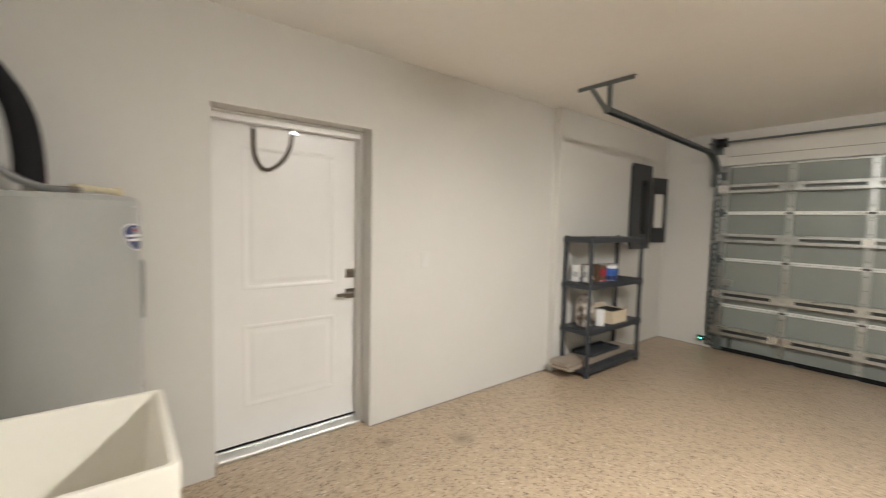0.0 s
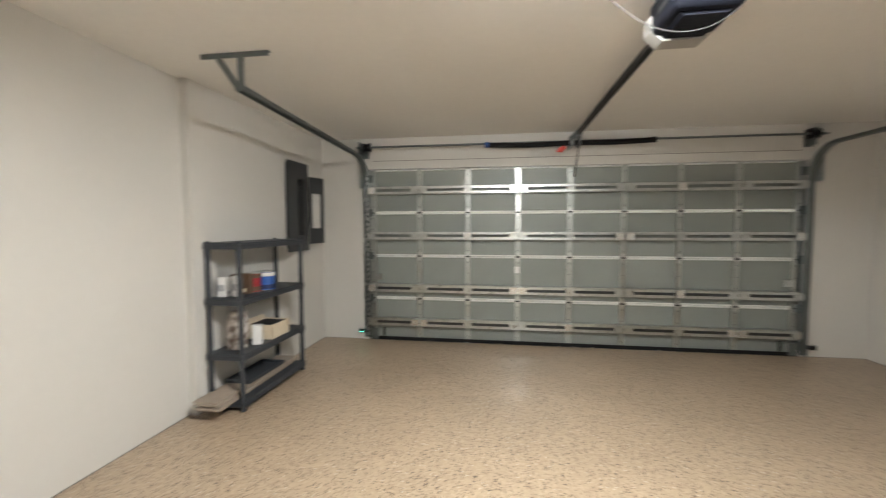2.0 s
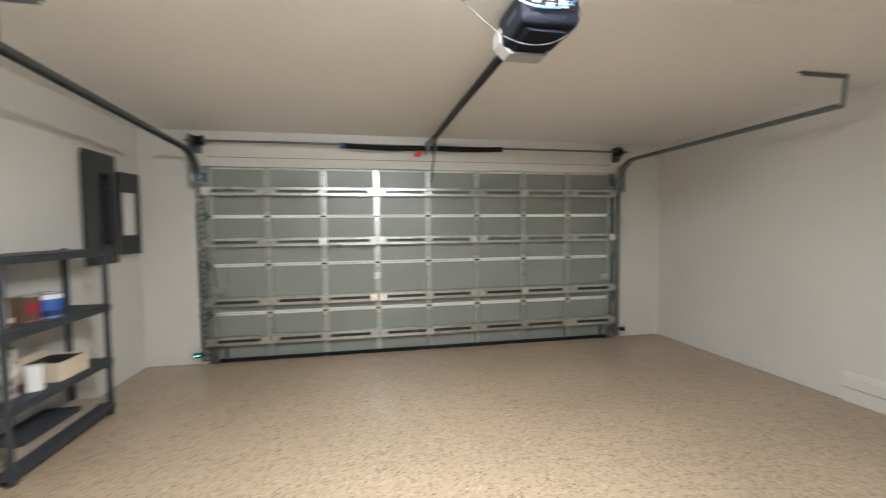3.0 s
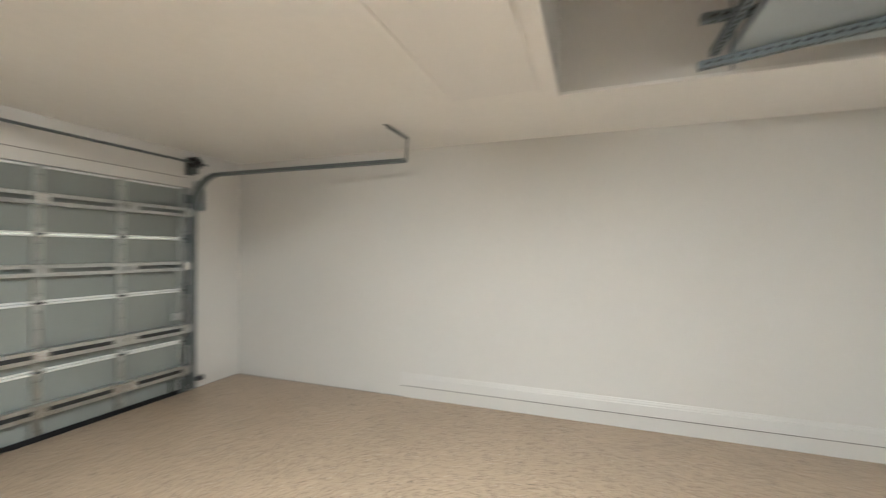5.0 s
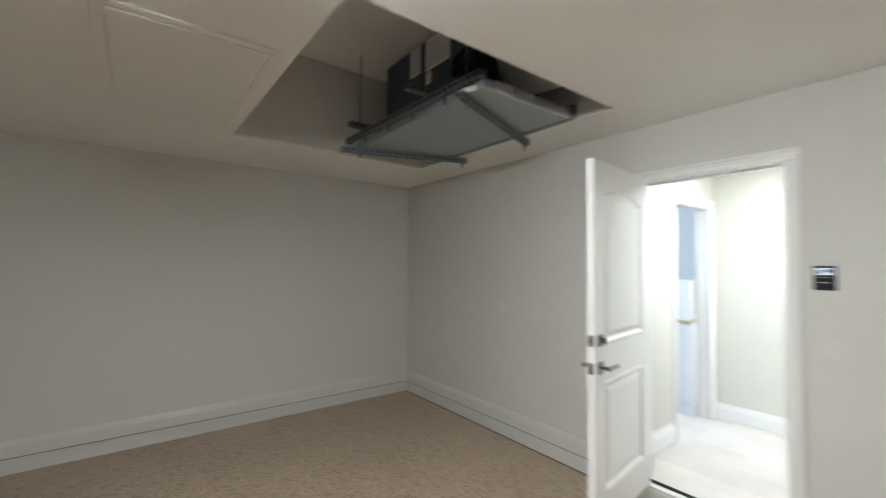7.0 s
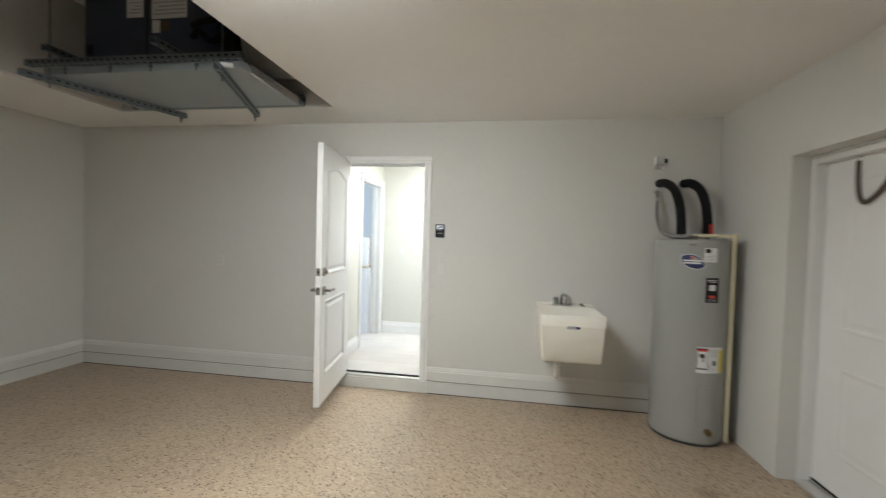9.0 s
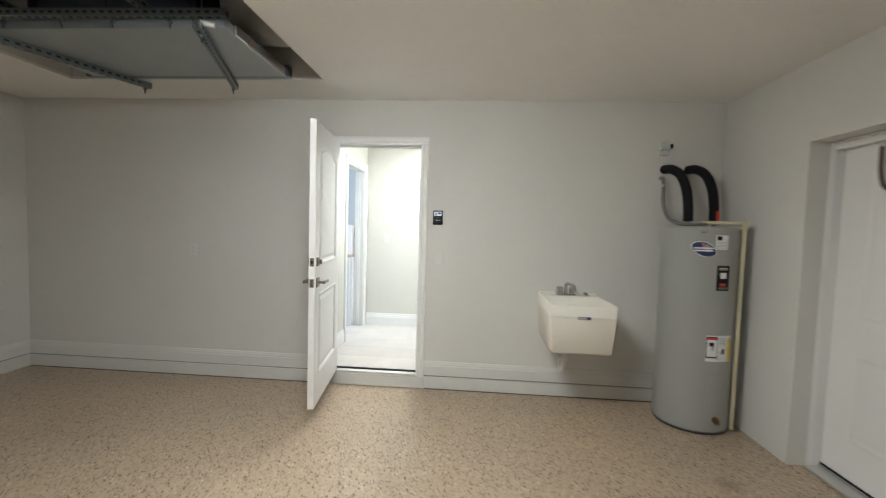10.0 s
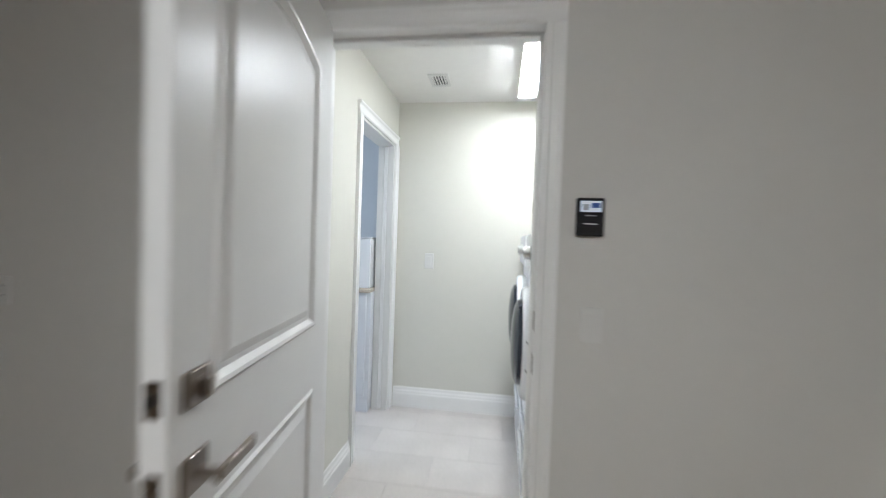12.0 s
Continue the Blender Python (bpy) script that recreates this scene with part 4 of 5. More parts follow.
piece("push_bar", (-0.034, 0.0203, -0.05), (0.034, 0.0215, -0.028), BLACK, kp, 0.001)

# ---- washer and dryer ----
def lathe(bm, profile, z, seg=40):
    """A surface turned about the axis along x at height z, from pairs of radius and x."""
    rows = [[bm.verts.new((x, rad * math.cos(2 * math.pi * k / seg), z + rad * math.sin(2 * math.pi * k / seg))) for k in range(seg)] for rad, x in profile]
    for p, q in zip(rows, rows[1:]):
        for k in range(seg):
            bm.faces.new((p[k], p[(k + 1) % seg], q[(k + 1) % seg], q[k]))


def laundry_machine(y, label):
    w = thing("laundry_machine", label, "washing machine", "laundry machines", at=(-0.655, y, LF))
    piece("pedestal", (-0.70, -0.335, 0.0), (0.0, 0.335, 0.36), APPLIANCE, w, 0.012)
    piece("drawer_front", (0.001, -0.325, 0.03), (0.018, 0.325, 0.34), APPLIANCE, w, 0.006)
    piece("drawer_pull", (0.0185, -0.2, 0.29), (0.035, 0.2, 0.31), APPLIANCE, w, 0.005)
    piece("body", (-0.70, -0.335, 0.362), (-0.005, 0.335, 1.34), APPLIANCE, w, 0.015)
    bm = bmesh.new()
    box(bm, (-0.0045, -0.33, 1.15), (0.02, 0.33, 1.335), 0.008)
    part("control_panel", bm, APPLIANCE, w)
    bm = bmesh.new()
    lathe(bm, [(0.265, -0.004), (0.263, 0.034), (0.250, 0.048), (0.230, 0.052), (0.212, 0.046), (0.206, 0.030), (0.204, 0.0)], 0.82)
    d = part("door", bm, APPLIANCE, w, smooth=40)
    bm = bmesh.new()
    lathe(bm, [(0.203, 0.002), (0.203, 0.052), (0.196, 0.068), (0.165, 0.082), (0.10, 0.092), (0.002, 0.096)], 0.82)
    part("glass", bm, DARK_GLASS, d, "dark door glass", smooth=30)
    bm = bmesh.new()
    rod(bm, (0.0205, 0, 1.245), (0.05, 0, 1.245), 0.036, 24, 0.03)
    part("dial", bm, BRIGHT, w, "chrome dial", smooth=30)
    for z in (0.76, 0.88):
        bar("door_screw", (0.03, 0.262, z), (0.03, 0.267, z), 0.008, GAP, w, seg=8)
    for k in range(4):
        bar("button", (0.0205, 0.1 + 0.05 * k, 1.245), (0.026, 0.1 + 0.05 * k, 1.245), 0.01, CHROME, w)


laundry_machine(-0.56, "white front-loading washer on a drawer pedestal")
laundry_machine(-1.25, "white front-loading dryer on a drawer pedestal")

# ---- room beyond the pocket door ----
setting("floor_beyond", boxes(((LX + 0.12, -3.2, 0.0), (2.6, YB - 0.121, LF - 0.006))), GROUT, "pale grout bed beyond the pocket door", "floor")
setting("wall_beyond_far", boxes(((LX + 0.12, -2.22, 0), (2.6, -2.1, LZ))), BLUE_WALL, "pale blue-grey wall behind the counter", "wall")
setting("wall_beyond_side", boxes(((2.6, -2.22, 0), (2.7, -1.7, LZ)), ((2.6, -0.9, 0), (2.7, YB - 0.12, LZ)), ((2.6, -1.7, 0), (2.7, -0.9, 1.0)), ((2.6, -1.7, 2.1), (2.7, -0.9, LZ))), BLUE_WALL, "pale blue-grey wall with a window", "wall")
setting("wall_beyond_front", boxes(((LX + 0.12, YB - 0.3, 0), (2.6, YB - 0.121, LZ))), BLUE_WALL, "pale blue-grey wall beside the garage", "wall")
setting("ceiling_beyond", boxes(((LX + 0.12, -2.22, LZ), (2.7, YB - 0.121, LZ + 0.04))), CEIL, "white ceiling beyond the pocket door", "ceiling")
sun_in = bpy.data.lights.new("window_daylight", "AREA")
sun_in.shape, sun_in.size, sun_in.size_y, sun_in.energy, sun_in.color = "RECTANGLE", 0.8, 1.1, WINDOW_WATTS, (0.82, 0.9, 1.0)
lamp_ob = new("window_daylight", sun_in)
lamp_ob.matrix_world = look((2.65, -1.3, 1.55), (0.5, -1.4, 1.2))
cabinet = thing("base_cabinet", "white painted base cabinet under the counter", "cabinet", at=(0.45, -1.46, LF))
piece("body", (-0.018, -0.62, 0.10), (1.4, 0, 0.885), CABINET, cabinet, 0.003)
piece("plinth", (-0.01, -0.6, 0), (1.38, -0.006, 0.10), CABINET, cabinet)
for k in range(3):
    piece("door", (0.012 + k * 0.46, 0.001, 0.13), (0.46 + k * 0.46, 0.02, 0.87), CABINET, cabinet, 0.004)
top = piece("countertop", (0.432, -2.098, 1.008), (1.9, -1.43, 1.04), GRANITE, None, 0.006)
tagged(top, "speckled tan granite countertop on the base cabinet", "countertop")
wb = thing("white_carton", "plain white cardboard box standing on the granite counter", "box", at=(0.445, -1.455, 1.0405))
piece("body", (0.0, -0.30, 0.0), (0.205, 0.0, 0.365), APPLIANCE, wb, 0.004)
piece("lid", (-0.004, -0.304, 0.3655), (0.209, 0.004, 0.373), APPLIANCE, wb, 0.002)
piece("side_flap", (0.2065, -0.29, 0.01), (0.245, 0.012, 0.37), GREYPRINT, wb, 0.003, "grey side flap")

# ---- water heater ----
HX, HY, HR, HT = -2.785, 0.365, 0.255, 1.485
heater = thing("water_heater", "tall grey electric tank water heater with paper labels", "water heater", at=(HX, HY, 0))
bm = bmesh.new()
prof = [(HR - 0.006, 0.016), (HR, 0.026), (HR, 1.2), (HR, HT - 0.02), (HR - 0.012, HT - 0.004), (HR - 0.03, HT), (0.02, HT)]
rings = [[bm.verts.new((r * math.cos(2 * math.pi * k / 64), r * math.sin(2 * math.pi * k / 64), z)) for k in range(64)] for r, z in prof]
for a, b in zip(rings, rings[1:]):
    for k in range(64):
        bm.faces.new((a[k], a[(k + 1) % 64], b[(k + 1) % 64], b[k]))
bm.faces.new(rings[-1])
bm.faces.new(rings[0][::-1])
part("tank", bm, TANK, heater, smooth=30)
bm = bmesh.new()
rod(bm, (0, 0, 0.0), (0, 0, 0.0155), HR - 0.007, 48)
part("base", bm, PANEL_GREY, heater, smooth=30)
bm = bmesh.new()
rod(bm, (0, 0, 0.016), (0, 0, 0.023), HR + 0.001, 64)
part("base_band", bm, GALV_DARK, heater, smooth=30)


def curved_plate(name, ang, half, z0, z1, mat, parent, r0=0.0005, r1=0.0025, label="", seg=10):
    """A plate bent round the tank: middle and half width as angles in degrees, seen from the room (+y is 90)."""
    bm = bmesh.new()
    angs = [radians(ang - half + 2 * half * k / seg) for k in range(seg + 1)]
    rows = [[bm.verts.new((r * math.cos(a), r * math.sin(a), z)) for a in angs] for r, z in ((HR + r0, z0), (HR + r1, z0), (HR + r1, z1), (HR + r0, z1))]
    for i in range(4):
        a, b = rows[i], rows[(i + 1) % 4]
        for k in range(seg):
            bm.faces.new((a[k], a[k + 1], b[k + 1], b[k]))
    for k in (0, seg):
        bm.faces.new([row[k] for row in rows])
    return part(name, bm, mat, parent, label, smooth=50)


# badge: an oval of white, red and blue with pale bars
def oval(ang, z, w, h, r, mat, label=""):
    bm = bmesh.new()
    pts = [(w * math.cos(2 * math.pi * k / 28) * (1.0 + 0.12 * math.sin(4 * math.pi * k / 28)), h * math.sin(2 * math.pi * k / 28) + 0.18 * w * math.cos(2 * math.pi * k / 28)) for k in range(28)]
    ring_ = [[bm.verts.new(((HR + q) * math.cos(radians(ang) - u / HR), (HR + q) * math.sin(radians(ang) - u / HR), z + v)) for u, v in pts] for q in (0.0004, r)]
    for k in range(28):
        j = (k + 1) % 28
        bm.faces.new((ring_[0][k], ring_[0][j], ring_[1][j], ring_[1][k]))
    bm.faces.new(ring_[1])
    return part("badge", bm, mat, heater, label)


oval(69, 1.325, 0.077, 0.053, 0.0015, PAPER, "white, blue and red oval badge")
oval(69, 1.325, 0.072, 0.048, 0.0025, DARK_BLUE)
oval(69, 1.353, 0.012, 0.006, 0.0035, RED)
for z, hw in ((1.332, 13), (1.315, 12)):
    curved_plate("badge_bar", 69, hw, z - 0.005, z + 0.005, PAPER, heater, 0.0026, 0.0034)
lab = curved_plate("label", 94, 9.5, 1.325, 1.425, PAPER, heater)
curved_plate("mark", 90, 3.5, 1.39, 1.418, INK, lab, 0.0026, 0.003)
for k in range(5):
    curved_plate("text_bar", 94, 7.5, 1.335 + k * 0.010, 1.338 + k * 0.010, GREYPRINT, lab, 0.0026, 0.003)
acc = curved_plate("access_cover", 96, 11, 0.985, 1.225, TANK, heater, 0.0, 0.012)
dk = curved_plate("rating_label", 97, 9.5, 1.04, 1.215, INK, acc, 0.0122, 0.0135, "black label with red and white prints")
curved_plate("mark", 97, 4.5, 1.125, 1.165, PAPER, dk, 0.0136, 0.0142)
curved_plate("mark", 97, 4.5, 1.072, 1.092, RED, dk, 0.0136, 0.0142)
for k in range(2):
    curved_plate("text_bar", 97, 6.5, 1.185 + 0.011 * k, 1.189 + 0.011 * k, PAPER, dk, 0.0136, 0.0142)
for z in (1.052, 1.060):
    curved_plate("text_bar", 97, 6.5, z, z + 0.003, GREYPRINT, dk, 0.0136, 0.0142)
big = curved_plate("warning_label", 101, 21, 0.535, 0.72, PAPER, heater, 0.0005, 0.0022, "white and yellow warning label")
curved_plate("frame", 88.5, 8.2, 0.56, 0.712, INK, big, 0.0023, 0.0029)
curved_plate("panel", 88.5, 7.2, 0.57, 0.704, PAPER, big, 0.003, 0.0034)
curved_plate("panel_head", 88.5, 7.2, 0.690, 0.704, RED, big, 0.0035, 0.0039)
curved_plate("mark", 88, 3.6, 0.645, 0.672, INK, big, 0.0035, 0.0039)
curved_plate("mark", 89.5, 2.2, 0.615, 0.645, GREYPRINT, big, 0.0035, 0.0039)
for k in range(5):
    curved_plate("text_bar", 105, 6.5, 0.655 + 0.011 * k, 0.659 + 0.011 * k, GREYPRINT, big, 0.0023, 0.0028)
for k in range(5):
    curved_plate("text_bar", 99 + 4 * (k % 2), 3.5, 0.55 + 0.013 * k, 0.554 + 0.013 * k, GREYPRINT, big, 0.0023, 0.0028)
curved_plate("mark", 107, 2.5, 0.59, 0.625, INK, big, 0.0023, 0.0028)
curved_plate("yellow_panel", 118.5, 3.4, 0.54, 0.70, YELLOW, big, 0.0023, 0.0028)
curved_plate("access_cover", 94, 11, 0.195, 0.445, TANK, heater, 0.0, 0.012)
bm = bmesh.new()
rod(bm, (-0.05, HR - 0.01, 0.115), (-0.05, HR + 0.02, 0.115), 0.022, 16)
rod(bm, (-0.05, HR + 0.02, 0.115), (-0.045, HR + 0.045, 0.112), 0.012, 12)
box(bm, (-0.062, HR + 0.02, 0.095), (-0.03, HR + 0.03, 0.105), 0.002)
part("drain_valve", bm, material("brass", (0.30, 0.21, 0.11), 0.35, 0.9, spread=0.1), heater, "brass drain valve", smooth=40)
curved_plate("logo_strip", 68, 4, 1.44, 1.45, BRIGHT, heater)
bm = bmesh.new()
rod(bm, (0.02, 0.05, HT), (0.02, 0.05, HT + 0.03), 0.03, 12)
box(bm, (-0.02, 0.03, HT + 0.012), (0.06, 0.08, HT + 0.03), 0.006)
part("relief_valve", bm, NICKEL, heater, smooth=40)


def pipe_thing(name, label, category, pts, r, mat, extra=()):
    t = thing(name, label, category, "water heater pipes")
    bm = bmesh.new()
    tube(bm, pts, r, 14)
    part("pipe", bm, mat, t, smooth=60)
    for nm, a, b, rr, mt in extra:
        bar(nm, a, b, rr, mt, t)
    return t


for x, red in ((-2.725, False), (-2.915, True)):
    ex = [("nipple", (x, 0.30, HT - 0.005), (x, 0.30, HT + 0.05), 0.014, NICKEL)]
    if red:
        ex.append(("red_band", (x - 0.003, 0.30, HT + 0.045), (x - 0.002, 0.299, HT + 0.12), 0.0355, RED))
    pipe_thing("insulated_pipe", "black foam insulated water pipe bending into the wall", "pipe",
               [(x, 0.30, HT + 0.04), (x + 0.005, 0.297, HT + 0.16), (x + 0.018, 0.28, HT + 0.29), (x + 0.045, 0.235, HT + 0.40), (x + 0.08, 0.16, HT + 0.455), (x + 0.10, YB - 0.01, HT + 0.465)], 0.035, FOAM, ex)
pipe_thing("flexible_conduit", "grey flexible electrical conduit from wall to heater top", "conduit",
           [(-2.60, YB - 0.005, 1.875), (-2.592, 0.13, 1.87), (-2.588, 0.16, 1.80), (-2.582, 0.19, 1.66), (-2.595, 0.26, 1.55), (-2.64, 0.33, 1.507), (-2.70, 0.38, 1.50), (-2.78, 0.42, 1.503)], 0.0135, CONDUIT,
           [("connector", (-2.60, YB, 1.875), (-2.596, 0.10, 1.874), 0.018, BRIGHT), ("clamp", (-2.589, 0.15, 1.82), (-2.587, 0.165, 1.79), 0.016, BRIGHT)])
pv = thing("relief_pipe", "cream plastic relief pipe down beside the heater", "pipe", "water heater pipes")
bm = bmesh.new()
sweep(bm, [(-2.77, 0.42, 1.515), (-2.90, 0.50, 1.513), (-2.985, 0.556, 1.512)], ring(0.013, 12))
part("top_run", bm, PVC, pv, smooth=60)
bm = bmesh.new()
rod(bm, (-2.985, 0.556, 1.512), (-2.985, 0.556, 0.03), 0.013, 12)
part("drop", bm, PVC, pv, smooth=60)
bm = bmesh.new()
rod(bm, (-2.985, 0.556, 1.475), (-2.985, 0.556, 1.528), 0.0185, 14)
part("elbow", bm, PVC, pv, smooth=60)

jb_ = thing("valve_box", "small metal valve bracket on the wall above the heater", "wall box", at=(-2.615, YB, 2.12))
piece("back_plate", (-0.045, 0, -0.06), (0.035, 0.006, 0.055), BRIGHT, jb_, 0.002)
piece("body", (-0.03, 0.0065, -0.02), (0.028, 0.05, 0.04), GALV, jb_, 0.004)
piece("knockout", (-0.055, 0.02, -0.005), (-0.0305, 0.045, 0.03), BLACK, jb_, 0.004)
piece("lower_tab", (-0.02, 0.0065, -0.055), (0.03, 0.014, -0.025), GALV, jb_, 0.002)

# ---- laundry tub ----
sx0, sx1, sy1, sz0, sz1 = -2.125, -1.645, 0.645, 0.535, 0.893
tub = thing("laundry_sink", "white wall-hung plastic laundry tub with chrome faucet", "sink", at=(0, 0, 0))
bm = bmesh.new()


def loop4(x0, x1, y0, y1, z, k=0.014):
    out = []
    for cx, cy, a0 in ((x1 - k, y1 - k, 0), (x0 + k, y1 - k, 90), (x0 + k, y0 + k, 180), (x1 - k, y0 + k, 270)):
        for s in range(4):
            a = radians(a0 + 30 * s)
            out.append(bm.verts.new((cx + k * math.cos(a), cy + k * math.sin(a), z)))
    return out


lv = [loop4(sx0 + 0.03, sx1 - 0.03, YB + 0.012, sy1 - 0.035, sz0, 0.03), loop4(sx0 + 0.022, sx1 - 0.022, YB + 0.008, sy1 - 0.022, sz0 + 0.014), loop4(sx0 + 0.004, sx1 - 0.004, YB + 0.004, sy1 - 0.004, sz1 - 0.085),
      loop4(sx0, sx1, YB + 0.003, sy1, sz1 - 0.083), loop4(sx0, sx1, YB + 0.003, sy1, sz1 - 0.006), loop4(sx0 + 0.004, sx1 - 0.004, YB + 0.006, sy1 - 0.004, sz1, 0.012),
      loop4(sx0 + 0.016, sx1 - 0.016, YB + 0.14, sy1 - 0.016, sz1 - 0.001), loop4(sx0 + 0.021, sx1 - 0.021, YB + 0.146, sy1 - 0.021, sz1 - 0.01), loop4(sx0 + 0.06, sx1 - 0.06, YB + 0.17, sy1 - 0.06, sz0 + 0.05), loop4(sx0 + 0.10, sx1 - 0.10, YB + 0.2, sy1 - 0.1, sz0 + 0.03)]
for a, b in zip(lv, lv[1:]):
    for k in range(len(a)):
        j = (k + 1) % len(a)
        bm.faces.new((a[k], a[j], b[j], b[k]))
bm.faces.new(lv[0][::-1])
bm.faces.new(lv[-1])
part("basin", bm, TUB, tub, smooth=45)
piece("back_ledge", (sx0 + 0.004, YB + 0.002, sz1 - 0.004), (sx1 - 0.004, YB + 0.03, sz1 + 0.012), TUB, tub, 0.006)
piece("sticker", (-1.935, sy1 - 0.0015, 0.797), (-1.845, sy1 + 0.0015, 0.816), DARK_BLUE, tub, 0, "small blue and white sticker")
piece("sticker_text", (-1.905, sy1 + 0.0018, 0.80), (-1.84, sy1 + 0.0024, 0.813), GREYPRINT, tub)
fc = new("faucet")
fc.parent = tub
fc["label"] = "chrome two-handle faucet"
fx = -1.86
piece("deck_plate", (fx - 0.078, YB + 0.06, sz1 - 0.002), (fx + 0.078, YB + 0.11, sz1 + 0.018), CHROME, fc, 0.006)
for s in (-1, 1):
    bm = bmesh.new()
    rod(bm, (fx + s * 0.052, YB + 0.085, sz1 + 0.016), (fx + s * 0.052, YB + 0.085, sz1 + 0.062), 0.022, 14, 0.026)
    rod(bm, (fx + s * 0.052, YB + 0.085, sz1 + 0.062), (fx + s * 0.052, YB + 0.085, sz1 + 0.07), 0.026, 14, 0.018)
    part("knob", bm, CHROME, fc, smooth=40)
bm = bmesh.new()
tube(bm, [(fx, YB + 0.085, sz1 + 0.01), (fx, YB + 0.086, sz1 + 0.07), (fx - 0.004, YB + 0.105, sz1 + 0.098), (fx - 0.02, YB + 0.16, sz1 + 0.098), (fx - 0.035, YB + 0.205, sz1 + 0.09), (fx - 0.04, YB + 0.22, sz1 + 0.055)], 0.012, 12)
part("spout", bm, CHROME, fc, smooth=60)
bm = bmesh.new()
rod(bm, (-2.03, YB + 0.09, sz1), (-2.03, YB + 0.09, sz1 + 0.012), 0.02, 14)
tube(bm, [(-2.03, YB + 0.09, sz1 + 0.01), (-2.02, YB + 0.1, sz1 + 0.022), (-1.995, YB + 0.12, sz1 + 0.02)], 0.008, 8)
part("hose_fitting", bm, CHROME, tub, smooth=40)
bm = bmesh.new()
tube(bm, [(-1.82, 0.36, sz0 + 0.005), (-1.82, 0.36, 0.42), (-1.82, 0.345, 0.355), (-1.82, 0.30, 0.325), (-1.82, 0.255, 0.355), (-1.82, 0.24, 0.40), (-1.82, 0.21, 0.43), (-1.82, YB - 0.005, 0.435)], 0.02, 14)
for z in (0.48, 0.42):
    rod(bm, (-1.82, 0.36, z - 0.014), (-1.82, 0.36, z + 0.014), 0.029, 16)
part("drain_trap", bm, WHITE_PLASTIC, tub, "white plastic drain trap", smooth=50)

# ---- shelf unit and what stands on it ----
SX0, SX1, SY0, SY1 = -3.01, -2.70, 3.88, 4.86
rack = thing("shelf_unit", "dark grey resin shelf unit with four tiers", "shelf", at=(0, 0, 0))
LEVELS = (0.085, 0.445, 0.87, 1.30)
for x in (SX0 + 0.024, SX1 - 0.024):
    for y in (SY0 + 0.024, SY1 - 0.024):
        bm = bmesh.new()
        for z0, z1 in ((0.0, LEVELS[0] - 0.05), (LEVELS[0], LEVELS[1] - 0.05), (LEVELS[1], LEVELS[2] - 0.05), (LEVELS[2], LEVELS[3] - 0.05)):
            rod(bm, (x, y, max(0, z0)), (x, y, z1), 0.021, 16, 0.0195)
            rod(bm, (x, y, z1 - 0.03), (x, y, z1), 0.0235, 16)
        part("post", bm, SHELF_GREY, rack, smooth=40)
for z in LEVELS:
    bm = bmesh.new()
    box(bm, (SX0, SY0, z - 0.012), (SX1, SY1, z), 0.004)
    for a, b in (((SX0, SY0, z - 0.05), (SX0 + 0.02, SY1, z - 0.0125)), ((SX1 - 0.02, SY0, z - 0.05), (SX1, SY1, z - 0.0125)), ((SX0 + 0.02, SY0, z - 0.05), (SX1 - 0.02, SY0 + 0.02, z - 0.0125)), ((SX0 + 0.02, SY1 - 0.02, z - 0.05), (SX1 - 0.02, SY1, z - 0.0125))):
        box(bm, a, b, 0.003)
    for k in range(1, 6):
        y = SY0 + (SY1 - SY0) * k / 6
        box(bm, (SX0 + 0.02, y - 0.003, z - 0.04), (SX1 - 0.02, y + 0.003, z - 0.0125))
    if z > 1.2:
        for x in (SX0 + 0.024, SX1 - 0.024):
            for y in (SY0 + 0.024, SY1 - 0.024):
                rod(bm, (x, y, z), (x, y, z + 0.010), 0.022, 14, 0.018)
    part("shelf", bm, SHELF_GREY, rack)


def paint_can(x, y, z, r, h, mat, label, band=None, top=PAPER):
    c = thing("paint_can", label, "can", "cans on the shelf", at=(x, y, z))
    bm = bmesh.new()
    rod(bm, (0, 0, 0.004), (0, 0, h - 0.006), r, 28)
    part("label_wrap", bm, mat, c, smooth=30)
    bm = bmesh.new()
    rod(bm, (0, 0, 0.0), (0, 0, 0.006), r + 0.002, 28)
    rod(bm, (0, 0, h - 0.008), (0, 0, h), r + 0.003, 28)
    part("rim", bm, BRIGHT, c, "bare metal rim", smooth=30)
    bm = bmesh.new()
    rod(bm, (0, 0, h - 0.002), (0, 0, h + 0.001), r - 0.012, 24)
    part("lid", bm, GALV, c, smooth=30)
    if band:
        bm = bmesh.new()
        rod(bm, (0, 0, h * 0.08), (0, 0, h * 0.30), r + 0.001, 28, caps=False)
        part("print_band", bm, band, c, smooth=30)
        bm = bmesh.new()
        rod(bm, (0, 0, h * 0.74), (0, 0, h * 0.93), r + 0.001, 28, caps=False)
        part("print_band", bm, top, c, smooth=30)
    return c


